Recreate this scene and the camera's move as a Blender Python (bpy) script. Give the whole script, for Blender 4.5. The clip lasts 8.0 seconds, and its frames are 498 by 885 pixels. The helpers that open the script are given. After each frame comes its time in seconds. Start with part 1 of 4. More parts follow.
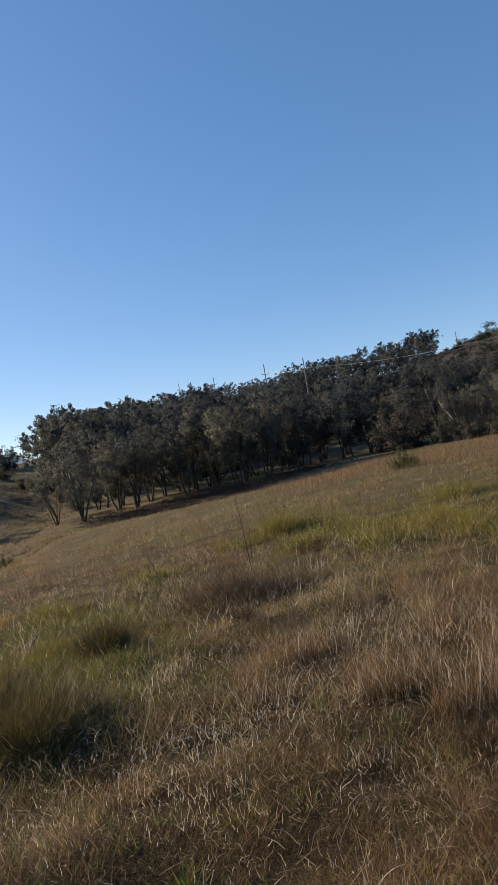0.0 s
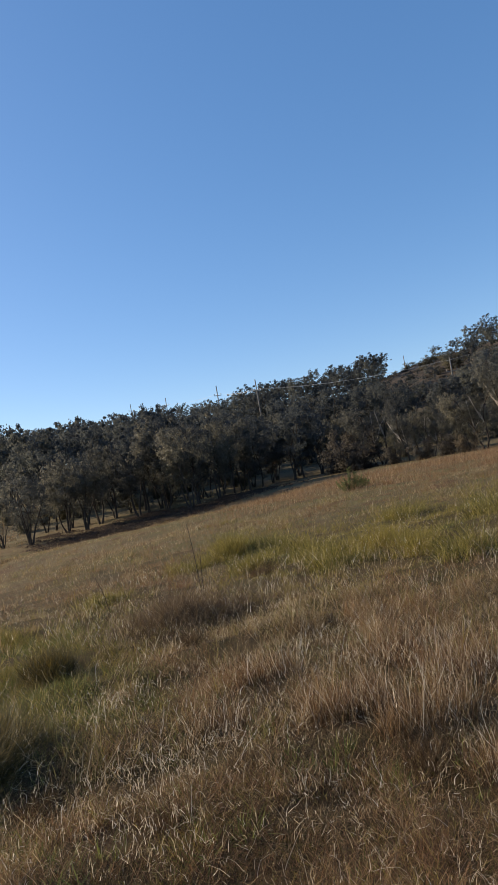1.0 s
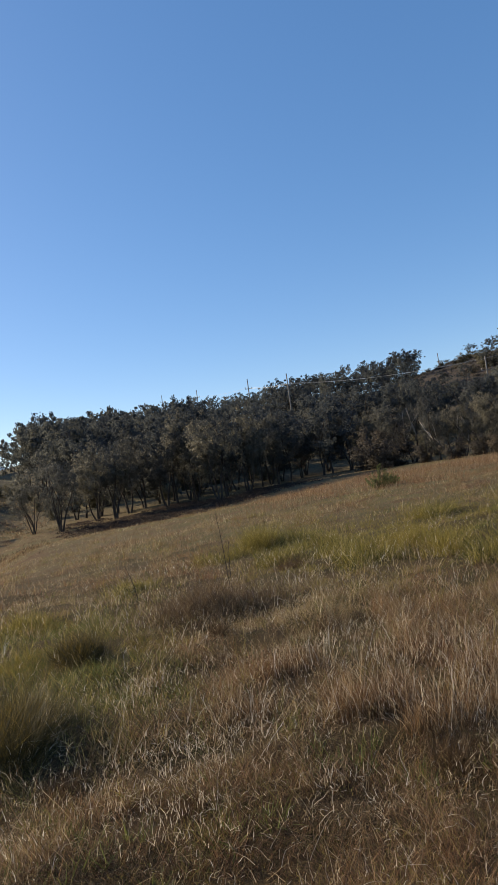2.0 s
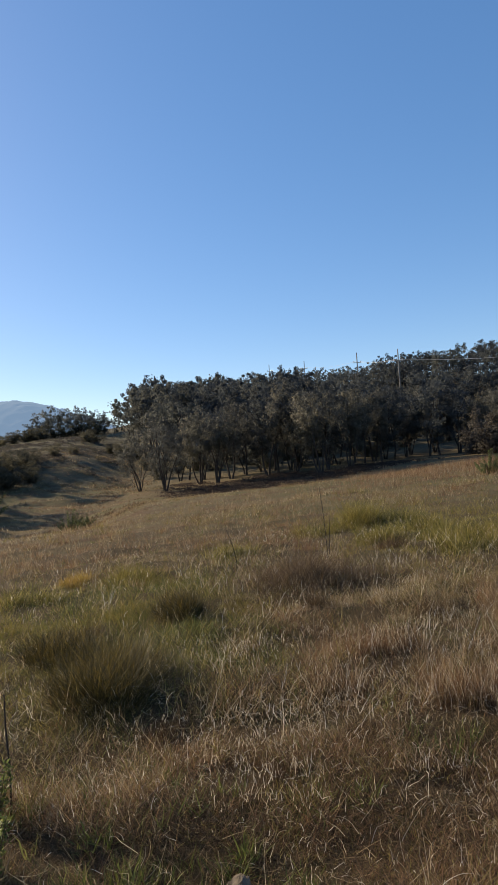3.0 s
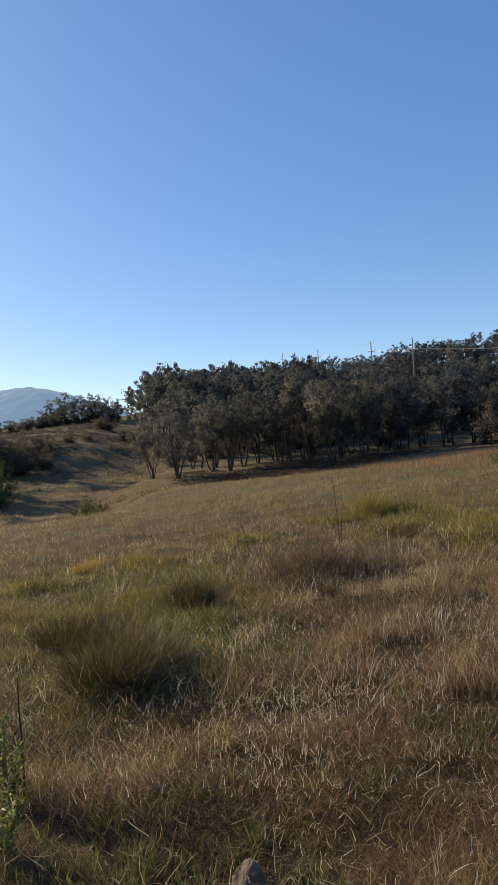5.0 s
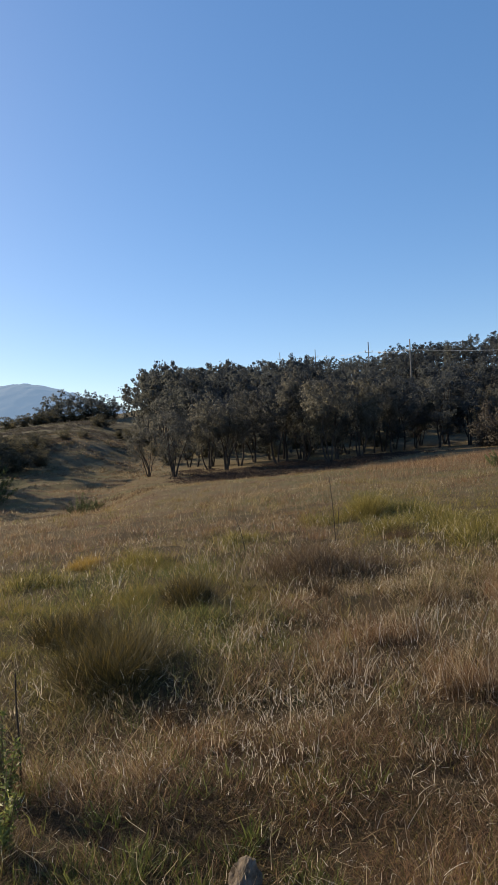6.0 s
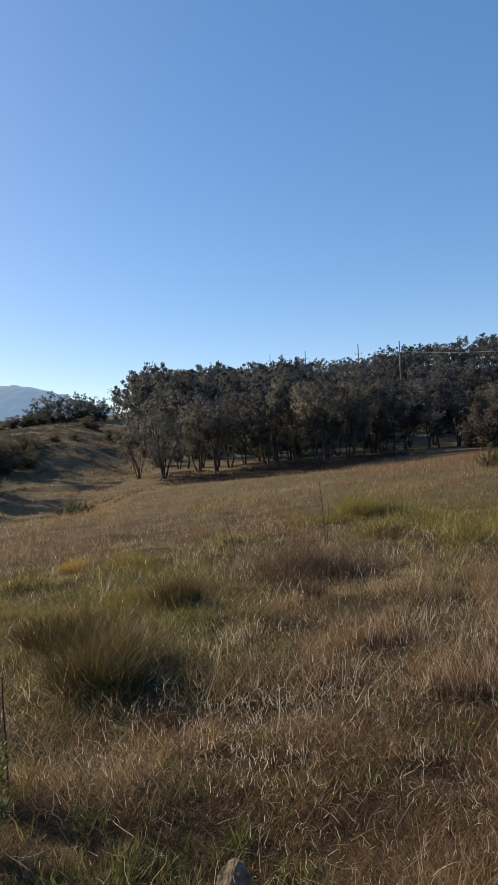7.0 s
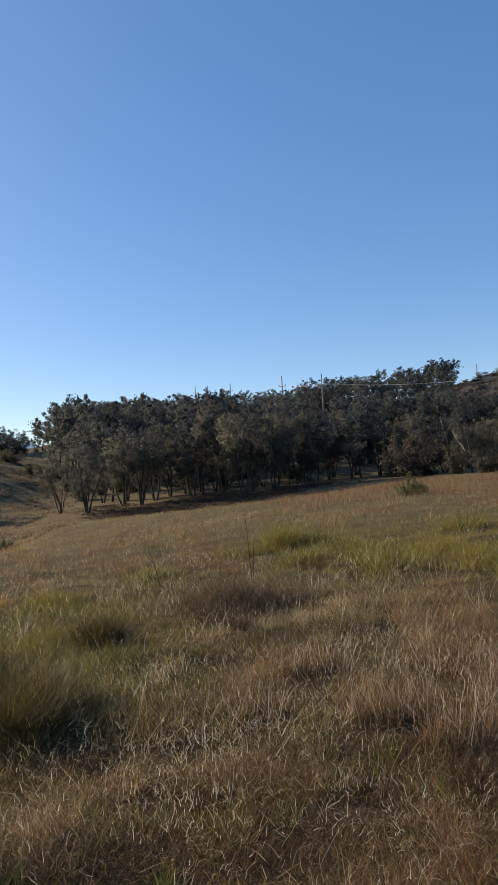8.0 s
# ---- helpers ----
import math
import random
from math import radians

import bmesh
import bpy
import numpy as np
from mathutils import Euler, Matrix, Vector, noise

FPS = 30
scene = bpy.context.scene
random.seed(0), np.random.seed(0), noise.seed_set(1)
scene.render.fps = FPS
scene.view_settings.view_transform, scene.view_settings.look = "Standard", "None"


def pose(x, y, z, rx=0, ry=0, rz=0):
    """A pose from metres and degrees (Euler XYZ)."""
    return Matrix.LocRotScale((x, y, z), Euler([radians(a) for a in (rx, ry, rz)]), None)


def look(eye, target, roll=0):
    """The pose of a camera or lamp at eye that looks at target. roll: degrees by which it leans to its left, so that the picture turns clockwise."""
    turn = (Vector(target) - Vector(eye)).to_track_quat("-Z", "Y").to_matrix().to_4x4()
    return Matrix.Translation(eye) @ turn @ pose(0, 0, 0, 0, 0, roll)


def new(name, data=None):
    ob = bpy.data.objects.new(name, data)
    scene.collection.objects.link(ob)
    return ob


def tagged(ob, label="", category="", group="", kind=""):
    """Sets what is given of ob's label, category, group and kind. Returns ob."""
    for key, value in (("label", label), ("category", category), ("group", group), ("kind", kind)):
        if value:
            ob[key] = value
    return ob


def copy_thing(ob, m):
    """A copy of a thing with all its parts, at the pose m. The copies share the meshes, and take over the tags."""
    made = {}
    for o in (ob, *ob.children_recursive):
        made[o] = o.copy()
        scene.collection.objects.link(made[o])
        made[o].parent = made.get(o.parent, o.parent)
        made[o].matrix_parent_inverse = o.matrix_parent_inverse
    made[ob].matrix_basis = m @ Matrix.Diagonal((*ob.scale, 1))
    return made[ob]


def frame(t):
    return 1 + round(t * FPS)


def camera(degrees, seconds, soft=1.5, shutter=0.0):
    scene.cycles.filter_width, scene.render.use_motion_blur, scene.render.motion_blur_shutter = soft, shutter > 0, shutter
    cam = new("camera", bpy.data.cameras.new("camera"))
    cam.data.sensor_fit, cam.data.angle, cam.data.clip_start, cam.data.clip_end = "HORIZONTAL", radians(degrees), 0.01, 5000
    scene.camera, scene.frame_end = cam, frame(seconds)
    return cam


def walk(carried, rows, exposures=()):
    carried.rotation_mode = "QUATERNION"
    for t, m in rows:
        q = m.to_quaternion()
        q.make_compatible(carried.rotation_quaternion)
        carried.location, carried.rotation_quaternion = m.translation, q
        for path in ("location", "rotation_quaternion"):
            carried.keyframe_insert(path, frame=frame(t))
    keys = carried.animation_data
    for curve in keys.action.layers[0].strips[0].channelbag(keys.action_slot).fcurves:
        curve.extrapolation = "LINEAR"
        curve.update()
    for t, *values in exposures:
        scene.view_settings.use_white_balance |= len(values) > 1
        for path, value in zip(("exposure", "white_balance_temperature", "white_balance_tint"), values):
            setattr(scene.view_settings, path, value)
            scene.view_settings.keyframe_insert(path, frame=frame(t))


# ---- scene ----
# ---------------------------------------------------------------- camera
cam = camera(42.0, 8.0, soft=1.45)
EYE = 1.55
ROWS = [  # seconds, place by the first stand, pitch, lean to the right, yaw
    (0.0, 0.071, 0.007, -0.011, 1.28, 9.72, -7.13),
    (0.2, 0.095, -0.014, -0.008, 1.35, 10.54, -10.18),
    (0.5, 0.098, -0.029, -0.001, 2.08, 10.60, -11.19),
    (0.7, 0.091, -0.036, 0.002, 2.36, 10.25, -11.34),
    (1.0, 0.093, -0.029, 0.000, 2.42, 9.79, -11.38),
    (1.2, 0.088, -0.033, -0.003, 2.42, 9.49, -11.28),
    (2.3, 0.043, -0.030, 0.002, 2.10, 6.88, -6.01),
    (2.5, 0.025, -0.024, 0.008, 1.88, 5.80, -3.44),
    (2.7, 0.010, -0.026, 0.005, 1.52, 4.76, -1.32),
    (3.0, 0.002, -0.007, 0.003, 0.68, 3.91, 0.17),
    (3.5, 0.005, 0.004, -0.001, -0.03, 3.86, -0.60),
    (4.0, 0.004, -0.002, 0.000, 0.13, 4.26, -0.84),
    (4.5, -0.000, 0.000, 0.000, -0.00, 4.00, -0.00),
    (4.7, 0.001, 0.006, 0.000, -0.22, 3.76, 0.94),
    (5.8, -0.016, 0.004, -0.003, -0.33, 2.97, 1.30),
    (6.0, -0.019, -0.005, 0.002, -0.37, 2.74, 0.96),
    (6.5, -0.020, -0.006, -0.001, -0.36, 2.60, 0.79),
    (7.0, -0.011, 0.001, -0.002, -0.26, 2.82, 0.10),
    (7.5, 0.004, 0.009, -0.007, -0.63, 3.09, -1.39),
    (7.8, 0.001, -0.004, -0.005, 0.49, 3.15, -3.34),
    (8.0, 0.005, -0.022, 0.005, 2.17, 3.48, -6.43),
]
walk(cam, [(t, pose(x, y, EYE + z, 90 + p, r, w)) for t, x, y, z, p, r, w in ROWS], exposures=[(0, 0.17), (0.5, 0.28), (1.2, 0.29), (3.0, 0.26), (6.5, 0.27), (8, 0.25)])

# ---------------------------------------------------------------- light
SUN_AZ, SUN_EL = -57.0, 23.5          # degrees from straight ahead (to the right), and up
world = bpy.data.worlds.new("sky")
scene.world = world
world.use_nodes = True
wn = world.node_tree.nodes
wl = world.node_tree.links
sky = wn.new("ShaderNodeTexSky")
sky.sky_type = "NISHITA"
sky.sun_disc = False
sky.sun_elevation = radians(SUN_EL)
sky.sun_rotation = radians(SUN_AZ)
sky.air_density, sky.dust_density, sky.ozone_density = 0.72, 0.30, 1.9
wn["Background"].inputs["Strength"].default_value = 0.268
vivid = wn.new("ShaderNodeHueSaturation")
vivid.inputs["Saturation"].default_value = 1.56
vivid.inputs["Hue"].default_value = 0.507
level = wn.new("ShaderNodeGamma")
level.inputs["Gamma"].default_value = 0.60
wl.new(sky.outputs["Color"], level.inputs["Color"])
wl.new(level.outputs["Color"], vivid.inputs["Color"])
wl.new(vivid.outputs["Color"], wn["Background"].inputs["Color"])

sun_data = bpy.data.lights.new("sun", "SUN")
sun_data.energy, sun_data.angle, sun_data.color = 6.0, radians(0.53), (1.0, 0.83, 0.58)
sun = new("sun", sun_data)
_a, _e = radians(SUN_AZ), radians(SUN_EL)
SUN_DIR = Vector((math.sin(_a) * math.cos(_e), math.cos(_a) * math.cos(_e), math.sin(_e)))
sun.matrix_basis = look(SUN_DIR * 300, (0, 0, 0))


# ---------------------------------------------------------------- materials
class Nodes:
    """A small builder for node materials."""

    def __init__(self, name):
        self.mat = bpy.data.materials.new(name)
        self.mat.use_nodes = True
        self.tree = self.mat.node_tree
        self.bsdf = self.tree.nodes["Principled BSDF"]
        self.out = self.tree.nodes["Material Output"]

    def add(self, kind, **inputs):
        n = self.tree.nodes.new(kind)
        for k, v in inputs.items():
            n.inputs[k].default_value = v
        return n

    def link(self, a, b):
        self.tree.links.new(a, b)

    def noise(self, scale, detail=4.0, rough=0.55, vec=None):
        n = self.add("ShaderNodeTexNoise", Scale=scale, Detail=detail, Roughness=rough)
        if vec is not None:
            self.link(vec, n.inputs["Vector"])
        return n.outputs["Fac"]

    def ramp(self, fac, stops):
        r = self.tree.nodes.new("ShaderNodeValToRGB")
        while len(r.color_ramp.elements) < len(stops):
            r.color_ramp.elements.new(0.5)
        for el, (p, c) in zip(r.color_ramp.elements, stops):
            el.position, el.color = p, (*c, 1)
        self.link(fac, r.inputs["Fac"])
        return r.outputs["Color"]

    def mix(self, fac, a, b, mode="MIX"):
        m = self.tree.nodes.new("ShaderNodeMix")
        m.data_type, m.blend_type = "RGBA", mode
        for sock, v in ((m.inputs[0], fac), (m.inputs[6], a), (m.inputs[7], b)):
            if hasattr(v, "is_linked"):
                self.link(v, sock)
            elif isinstance(v, (int, float)):
                sock.default_value = v
            else:
                sock.default_value = (*v, 1)
        return m.outputs[2]

    def position(self):
        return self.add("ShaderNodeNewGeometry").outputs["Position"]

    def island(self):
        return self.add("ShaderNodeNewGeometry").outputs["Random Per Island"]

    def bump(self, height, strength, distance):
        b = self.add("ShaderNodeBump", Strength=strength, Distance=distance)
        self.link(height, b.inputs["Height"])
        self.link(b.outputs["Normal"], self.bsdf.inputs["Normal"])

    def done(self, color, rough=0.8, spec=0.3, through_light=0.0):
        self.link(color, self.bsdf.inputs["Base Color"])
        self.bsdf.inputs["Roughness"].default_value = rough
        self.bsdf.inputs["Specular IOR Level"].default_value = spec
        if through_light:
            t = self.add("ShaderNodeBsdfTranslucent")
            self.link(color, t.inputs["Color"])
            m = self.add("ShaderNodeMixShader", Fac=through_light)
            self.link(self.bsdf.outputs[0], m.inputs[1])
            self.link(t.outputs[0], m.inputs[2])
            self.link(m.outputs[0], self.out.inputs["Surface"])
        return self.mat


def blade_material(name, stops, patch, rough=0.60, spec=0.20, through_light=0.40):
    n = Nodes(name)
    base = n.ramp(n.island(), stops)
    where = n.noise(0.55, 3.0, vec=n.position())
    col = n.mix(n.ramp(where, [(0.42, (0, 0, 0)), (0.62, (1, 1, 1))]), base, n.mix(0.55, base, patch))
    return n.done(col, rough, spec, through_light)


def ground_material():
    n = Nodes("earth_and_thatch")
    p = n.position()
    big = n.noise(0.045, 5, 0.6, p)
    mid = n.noise(0.7, 6, 0.65, p)
    fine = n.noise(26.0, 5, 0.7, p)
    straw = n.ramp(fine, [(0.3, (0.10, 0.072, 0.040)), (0.55, (0.19, 0.140, 0.078)), (0.75, (0.27, 0.21, 0.125))])
    olive = n.ramp(fine, [(0.3, (0.075, 0.072, 0.032)), (0.7, (0.17, 0.155, 0.07))])
    russet = n.ramp(fine, [(0.3, (0.085, 0.052, 0.030)), (0.7, (0.18, 0.112, 0.066))])
    c = n.mix(n.ramp(big, [(0.42, (0, 0, 0)), (0.60, (1, 1, 1))]), straw, olive)
    c = n.mix(n.ramp(mid, [(0.48, (0, 0, 0)), (0.66, (1, 1, 1))]), c, russet)
    # darker bare humus among the near grass, redder soil up the hill to the east
    sep = n.add("ShaderNodeSeparateXYZ")
    n.link(p, sep.inputs[0])
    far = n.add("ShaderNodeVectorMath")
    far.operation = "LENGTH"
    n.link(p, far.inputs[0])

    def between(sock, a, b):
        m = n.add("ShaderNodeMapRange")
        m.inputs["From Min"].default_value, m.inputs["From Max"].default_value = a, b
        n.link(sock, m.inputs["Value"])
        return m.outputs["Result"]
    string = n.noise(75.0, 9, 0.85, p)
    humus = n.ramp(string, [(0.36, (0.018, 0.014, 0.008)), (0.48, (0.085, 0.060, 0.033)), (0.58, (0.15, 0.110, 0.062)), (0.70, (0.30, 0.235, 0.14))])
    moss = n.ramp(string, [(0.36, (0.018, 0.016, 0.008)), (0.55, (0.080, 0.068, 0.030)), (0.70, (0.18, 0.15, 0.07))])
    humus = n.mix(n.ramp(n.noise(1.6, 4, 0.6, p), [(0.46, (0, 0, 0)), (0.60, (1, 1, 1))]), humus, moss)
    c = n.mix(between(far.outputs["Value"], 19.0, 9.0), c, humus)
    slope = n.ramp(n.noise(0.16, 12, 0.78, p), [(0.36, (0.055, 0.049, 0.032)), (0.46, (0.150, 0.126, 0.074)), (0.52, (0.088, 0.072, 0.050)), (0.60, (0.22, 0.188, 0.112)), (0.68, (0.11, 0.088, 0.058))])
    c = n.mix(between(far.outputs["Value"], 52.0, 75.0), c, slope)
    red = n.ramp(n.noise(0.35, 7, 0.7, p), [(0.35, (0.042, 0.035, 0.027)), (0.55, (0.085, 0.066, 0.051)), (0.75, (0.060, 0.060, 0.040))])
    c = n.mix(between(sep.outputs["X"], 25.0, 55.0), c, red)
    lumps = n.mix(0.32, n.noise(1.1, 9, 0.72, p), n.noise(22.0, 9, 0.8, p))
    n.bump(lumps, 1.0, 0.32)
    return n.done(c, 0.95, 0.1)


def bark_material(name, dark, light, scale=3.0):
    n = Nodes(name)
    tc = n.add("ShaderNodeTexCoord").outputs["Object"]
    m = n.add("ShaderNodeMapping")
    m.inputs["Scale"].default_value = (scale, scale, scale * 0.25)
    n.link(tc, m.inputs["Vector"])
    f = n.noise(2.0, 6, 0.65, m.outputs["Vector"])
    n.bump(n.noise(6.0, 6, 0.7, m.outputs["Vector"]), 0.7, 0.03)
    return n.done(n.ramp(f, [(0.3, dark), (0.7, light)]), 0.9, 0.15)


def leaf_material(name, stops, through_light=0.48, rough=0.65, spec=0.22):
    n = Nodes(name)
    tint = n.add("ShaderNodeObjectInfo").outputs["Random"]
    c = n.ramp(n.island(), stops)
    c = n.mix(1.0, c, n.ramp(tint, [(0.0, (0.68, 0.70, 0.74)), (0.45, (0.95, 0.96, 0.98)), (0.75, (1.15, 1.11, 1.02)), (1.0, (1.32, 1.24, 1.08))]), "MULTIPLY")
    return n.done(c, rough, spec, through_light)


MAT_EARTH = ground_material()
MAT_STRAW = blade_material("dry_straw", [(0.0, (0.11, 0.075, 0.035)), (0.45, (0.27, 0.192, 0.092)), (0.80, (0.47, 0.365, 0.205)), (1.0, (0.80, 0.68, 0.46))], (0.25, 0.160, 0.078))
MAT_RUSSET = blade_material("russet_grass", [(0.0, (0.062, 0.035, 0.018)), (0.5, (0.215, 0.126, 0.064)), (0.85, (0.40, 0.265, 0.145)), (1.0, (0.62, 0.48, 0.30))], (0.24, 0.118, 0.060))
MAT_OLIVE = blade_material("olive_grass", [(0.0, (0.048, 0.046, 0.014)), (0.3, (0.112, 0.104, 0.027)), (0.7, (0.228, 0.190, 0.047)), (1.0, (0.56, 0.45, 0.16))], (0.31, 0.228, 0.048))
# olive darkened to paint a tussock's shaded side; the tips' gold paints its sunlit fringe
MAT_TUSSOCK = blade_material("olive_and_shade_tussock", [(0.0, (0.034, 0.030, 0.013)), (0.8, (0.076, 0.062, 0.023)), (1.0, (0.16, 0.12, 0.040))], (0.074, 0.058, 0.021), through_light=0.15)
MAT_TIP = blade_material("sunlit_tussock_tip", [(0.0, (0.11, 0.082, 0.020)), (0.7, (0.21, 0.152, 0.036)), (1.0, (0.42, 0.30, 0.085))], (0.20, 0.135, 0.032))
# dead grass brown, also used to paint shade low among the blades
MAT_DEAD_AND_SHADE = blade_material("dead_and_shade_blade", [(0.0, (0.040, 0.026, 0.014)), (0.6, (0.095, 0.062, 0.034)), (1.0, (0.19, 0.13, 0.072))], (0.10, 0.058, 0.030))
MAT_GOLD = blade_material("golden_yellow_grass", [(0.0, (0.24, 0.155, 0.036)), (1.0, (0.53, 0.36, 0.095))], (0.39, 0.255, 0.062))
MAT_GREEN = blade_material("fresh_green_grass", [(0.0, (0.048, 0.068, 0.018)), (0.7, (0.128, 0.144, 0.038)), (1.0, (0.26, 0.26, 0.080))], (0.155, 0.145, 0.039))
# bleached straw, whitened further to paint glints of the sun
MAT_PALE = blade_material("bleached_glint_stalk", [(0.0, (0.40, 0.29, 0.165)), (0.45, (0.76, 0.62, 0.42)), (1.0, (1.0, 0.94, 0.80))], (0.72, 0.57, 0.37), 0.36, 0.55, 0.45)
MAT_TWIG = blade_material("grey_dead_twig", [(0.0, (0.075, 0.046, 0.024)), (0.8, (0.20, 0.135, 0.074)), (1.0, (0.46, 0.34, 0.20))], (0.16, 0.10, 0.05), 0.6, 0.3, 0.3)
MAT_BARK = bark_material("dark_grey_bark", (0.030, 0.024, 0.020), (0.080, 0.064, 0.052))
MAT_BARK_PALE = bark_material("pale_dead_wood", (0.22, 0.19, 0.16), (0.42, 0.38, 0.33))
# last stop: a few pale leaves painted as sun glints
MAT_LEAF = leaf_material("gum_leaf", [(0.0, (0.074, 0.076, 0.069)), (0.6, (0.100, 0.099, 0.087)), (0.95, (0.120, 0.116, 0.099)), (1.0, (0.23, 0.21, 0.17))], 0.5, 0.55, 0.2)
# bluer copy of the gum leaf: haze and shade put into its colour
MAT_LEAF_FAR_HAZE = leaf_material("gum_leaf_haze_shade", [(0.0, (0.072, 0.080, 0.084)), (0.7, (0.094, 0.102, 0.102)), (1.0, (0.118, 0.123, 0.116))], 0.52, 0.8, 0.05)
MAT_LEAF_BROWN = leaf_material("brown_shrub_leaf", [(0.0, (0.062, 0.054, 0.045)), (0.7, (0.108, 0.092, 0.075)), (1.0, (0.15, 0.13, 0.105))])
MAT_LEAF_GREEN = leaf_material("green_shrub_leaf", [(0.0, (0.065, 0.085, 0.030)), (0.7, (0.120, 0.142, 0.052)), (1.0, (0.20, 0.21, 0.085))])
# knoll leaves paled and greyed: the haze is painted into the colour
MAT_LEAF_KNOLL_HAZE = leaf_material("hazed_gum_leaf", [(0.0, (0.105, 0.115, 0.115)), (0.7, (0.140, 0.150, 0.146)), (1.0, (0.175, 0.182, 0.170))], 0.52, 0.8, 0.05)
MAT_SHRUB = leaf_material("dull_olive_shrub_leaf", [(0.0, (0.070, 0.068, 0.052)), (0.7, (0.105, 0.100, 0.074)), (1.0, (0.150, 0.138, 0.100))], 0.5, 0.8, 0.1)
MAT_WEED = leaf_material("weed_leaf", [(0.0, (0.09, 0.11, 0.030)), (0.7, (0.20, 0.22, 0.060)), (1.0, (0.36, 0.36, 0.12))], 0.45, 0.5, 0.3)
# dark brown that paints the woods' shadow band on the ground
MAT_SHADE_BAND = leaf_material("shade_band_leaf", [(0.0, (0.045, 0.034, 0.028)), (0.7, (0.078, 0.056, 0.044)), (1.0, (0.12, 0.085, 0.06))])
MAT_POLE = bark_material("weathered_pole_wood", (0.13, 0.12, 0.11), (0.25, 0.235, 0.215), 8.0)


def plain(name, color, rough=0.6, metal=0.0):
    n = Nodes(name)
    c = n.ramp(n.noise(14.0, 3), [(0.3, tuple(v * 0.8 for v in color)), (0.7, color)])
    n.bsdf.inputs["Metallic"].default_value = metal
    return n.done(c, rough, 0.4)


MAT_WIRE = plain("aluminium_wire", (0.55, 0.54, 0.52), 0.45, 0.6)
MAT_GLASS_CAP = plain("brown_glazed_porcelain", (0.30, 0.25, 0.22), 0.25)


def rock_material():
    n = Nodes("weathered_rock")
    tc = n.add("ShaderNodeTexCoord").outputs["Object"]
    a = n.ramp(n.noise(9.0, 8, 0.7, tc), [(0.38, (0.10, 0.075, 0.052)), (0.48, (0.27, 0.215, 0.16)), (0.64, (0.48, 0.39, 0.30))])
    spots = n.ramp(n.noise(38.0, 3, 0.6, tc), [(0.55, (0, 0, 0)), (0.68, (1, 1, 1))])
    n.bump(n.noise(34.0, 8, 0.8, tc), 1.0, 0.035)
    return n.done(n.mix(spots, a, (0.28, 0.22, 0.165)), 0.95, 0.1)


MAT_ROCK = rock_material()


def hill_material():
    n = Nodes("haze_glow_forest")
    p = n.position()
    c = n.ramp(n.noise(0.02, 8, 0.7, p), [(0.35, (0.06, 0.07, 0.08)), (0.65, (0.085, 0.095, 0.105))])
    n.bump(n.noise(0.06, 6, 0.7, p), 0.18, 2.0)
    # blue emission paints the air's haze over the hill
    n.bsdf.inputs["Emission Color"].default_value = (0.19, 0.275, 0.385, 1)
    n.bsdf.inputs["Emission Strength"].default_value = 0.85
    return n.done(c, 0.95, 0.05)


MAT_HILL = hill_material()

# ---------------------------------------------------------------- mesh helpers
RNG = np.random.default_rng(11)


def tri_mesh(name, verts, tris, material, smooth=False, normals=None):
    """A mesh out of arrays of corners and triangles."""
    me = bpy.data.meshes.new(name)
    verts = np.ascontiguousarray(verts, dtype=np.float32)
    tris = np.ascontiguousarray(tris, dtype=np.int32)
    me.vertices.add(len(verts))
    me.vertices.foreach_set("co", verts.ravel())
    me.loops.add(tris.size)
    me.loops.foreach_set("vertex_index", tris.ravel())
    me.polygons.add(len(tris))
    me.polygons.foreach_set("loop_start", np.arange(0, tris.size, 3, dtype=np.int32))
    me.polygons.foreach_set("use_smooth", np.full(len(tris), smooth))
    me.update(calc_edges=True)
    if normals is not None:
        me.normals_split_custom_set_from_vertices(normals)
    me.materials.append(material)
    return me


def child(name, me, parent, label=""):
    ob = new(name, me)
    ob.parent = parent
    if label:
        tagged(ob, label)
    return ob


def tube(points, radii, sides=6):
    """Corners and triangles of a tapered tube along the points."""
    pts = [Vector(p) for p in points]
    vs, fs = [], []
    side = Vector((1, 0, 0))
    for i, p in enumerate(pts):
        d = (pts[min(i + 1, len(pts) - 1)] - pts[max(i - 1, 0)]).normalized()
        side = (side - d * side.dot(d))
        if side.length < 1e-4:
            side = d.orthogonal()
        side.normalize()
        up = d.cross(side)
        for k in range(sides):
            a = 2 * math.pi * k / sides
            vs.append(p + (side * math.cos(a) + up * math.sin(a)) * radii[i])
    for i in range(len(pts) - 1):
        for k in range(sides):
            a, b = i * sides + k, i * sides + (k + 1) % sides
            fs += [(a, b, b + sides), (a, b + sides, a + sides)]
    vs.append(pts[-1])
    n = len(vs) - 1
    for k in range(sides):
        fs.append((n - sides + k, n - sides + (k + 1) % sides, n))
    return np.array([tuple(v) for v in vs]), np.array(fs)


def merge(pieces):
    vs, fs, o = [], [], 0
    for v, f in pieces:
        vs.append(v)
        fs.append(np.asarray(f) + o)
        o += len(v)
    return np.concatenate(vs), np.concatenate(fs)


# ---------------------------------------------------------------- the lie of the land
def step(a, b, x):
    t = np.clip((x - a) / (b - a), 0, 1)
    return t * t * (3 - 2 * t)


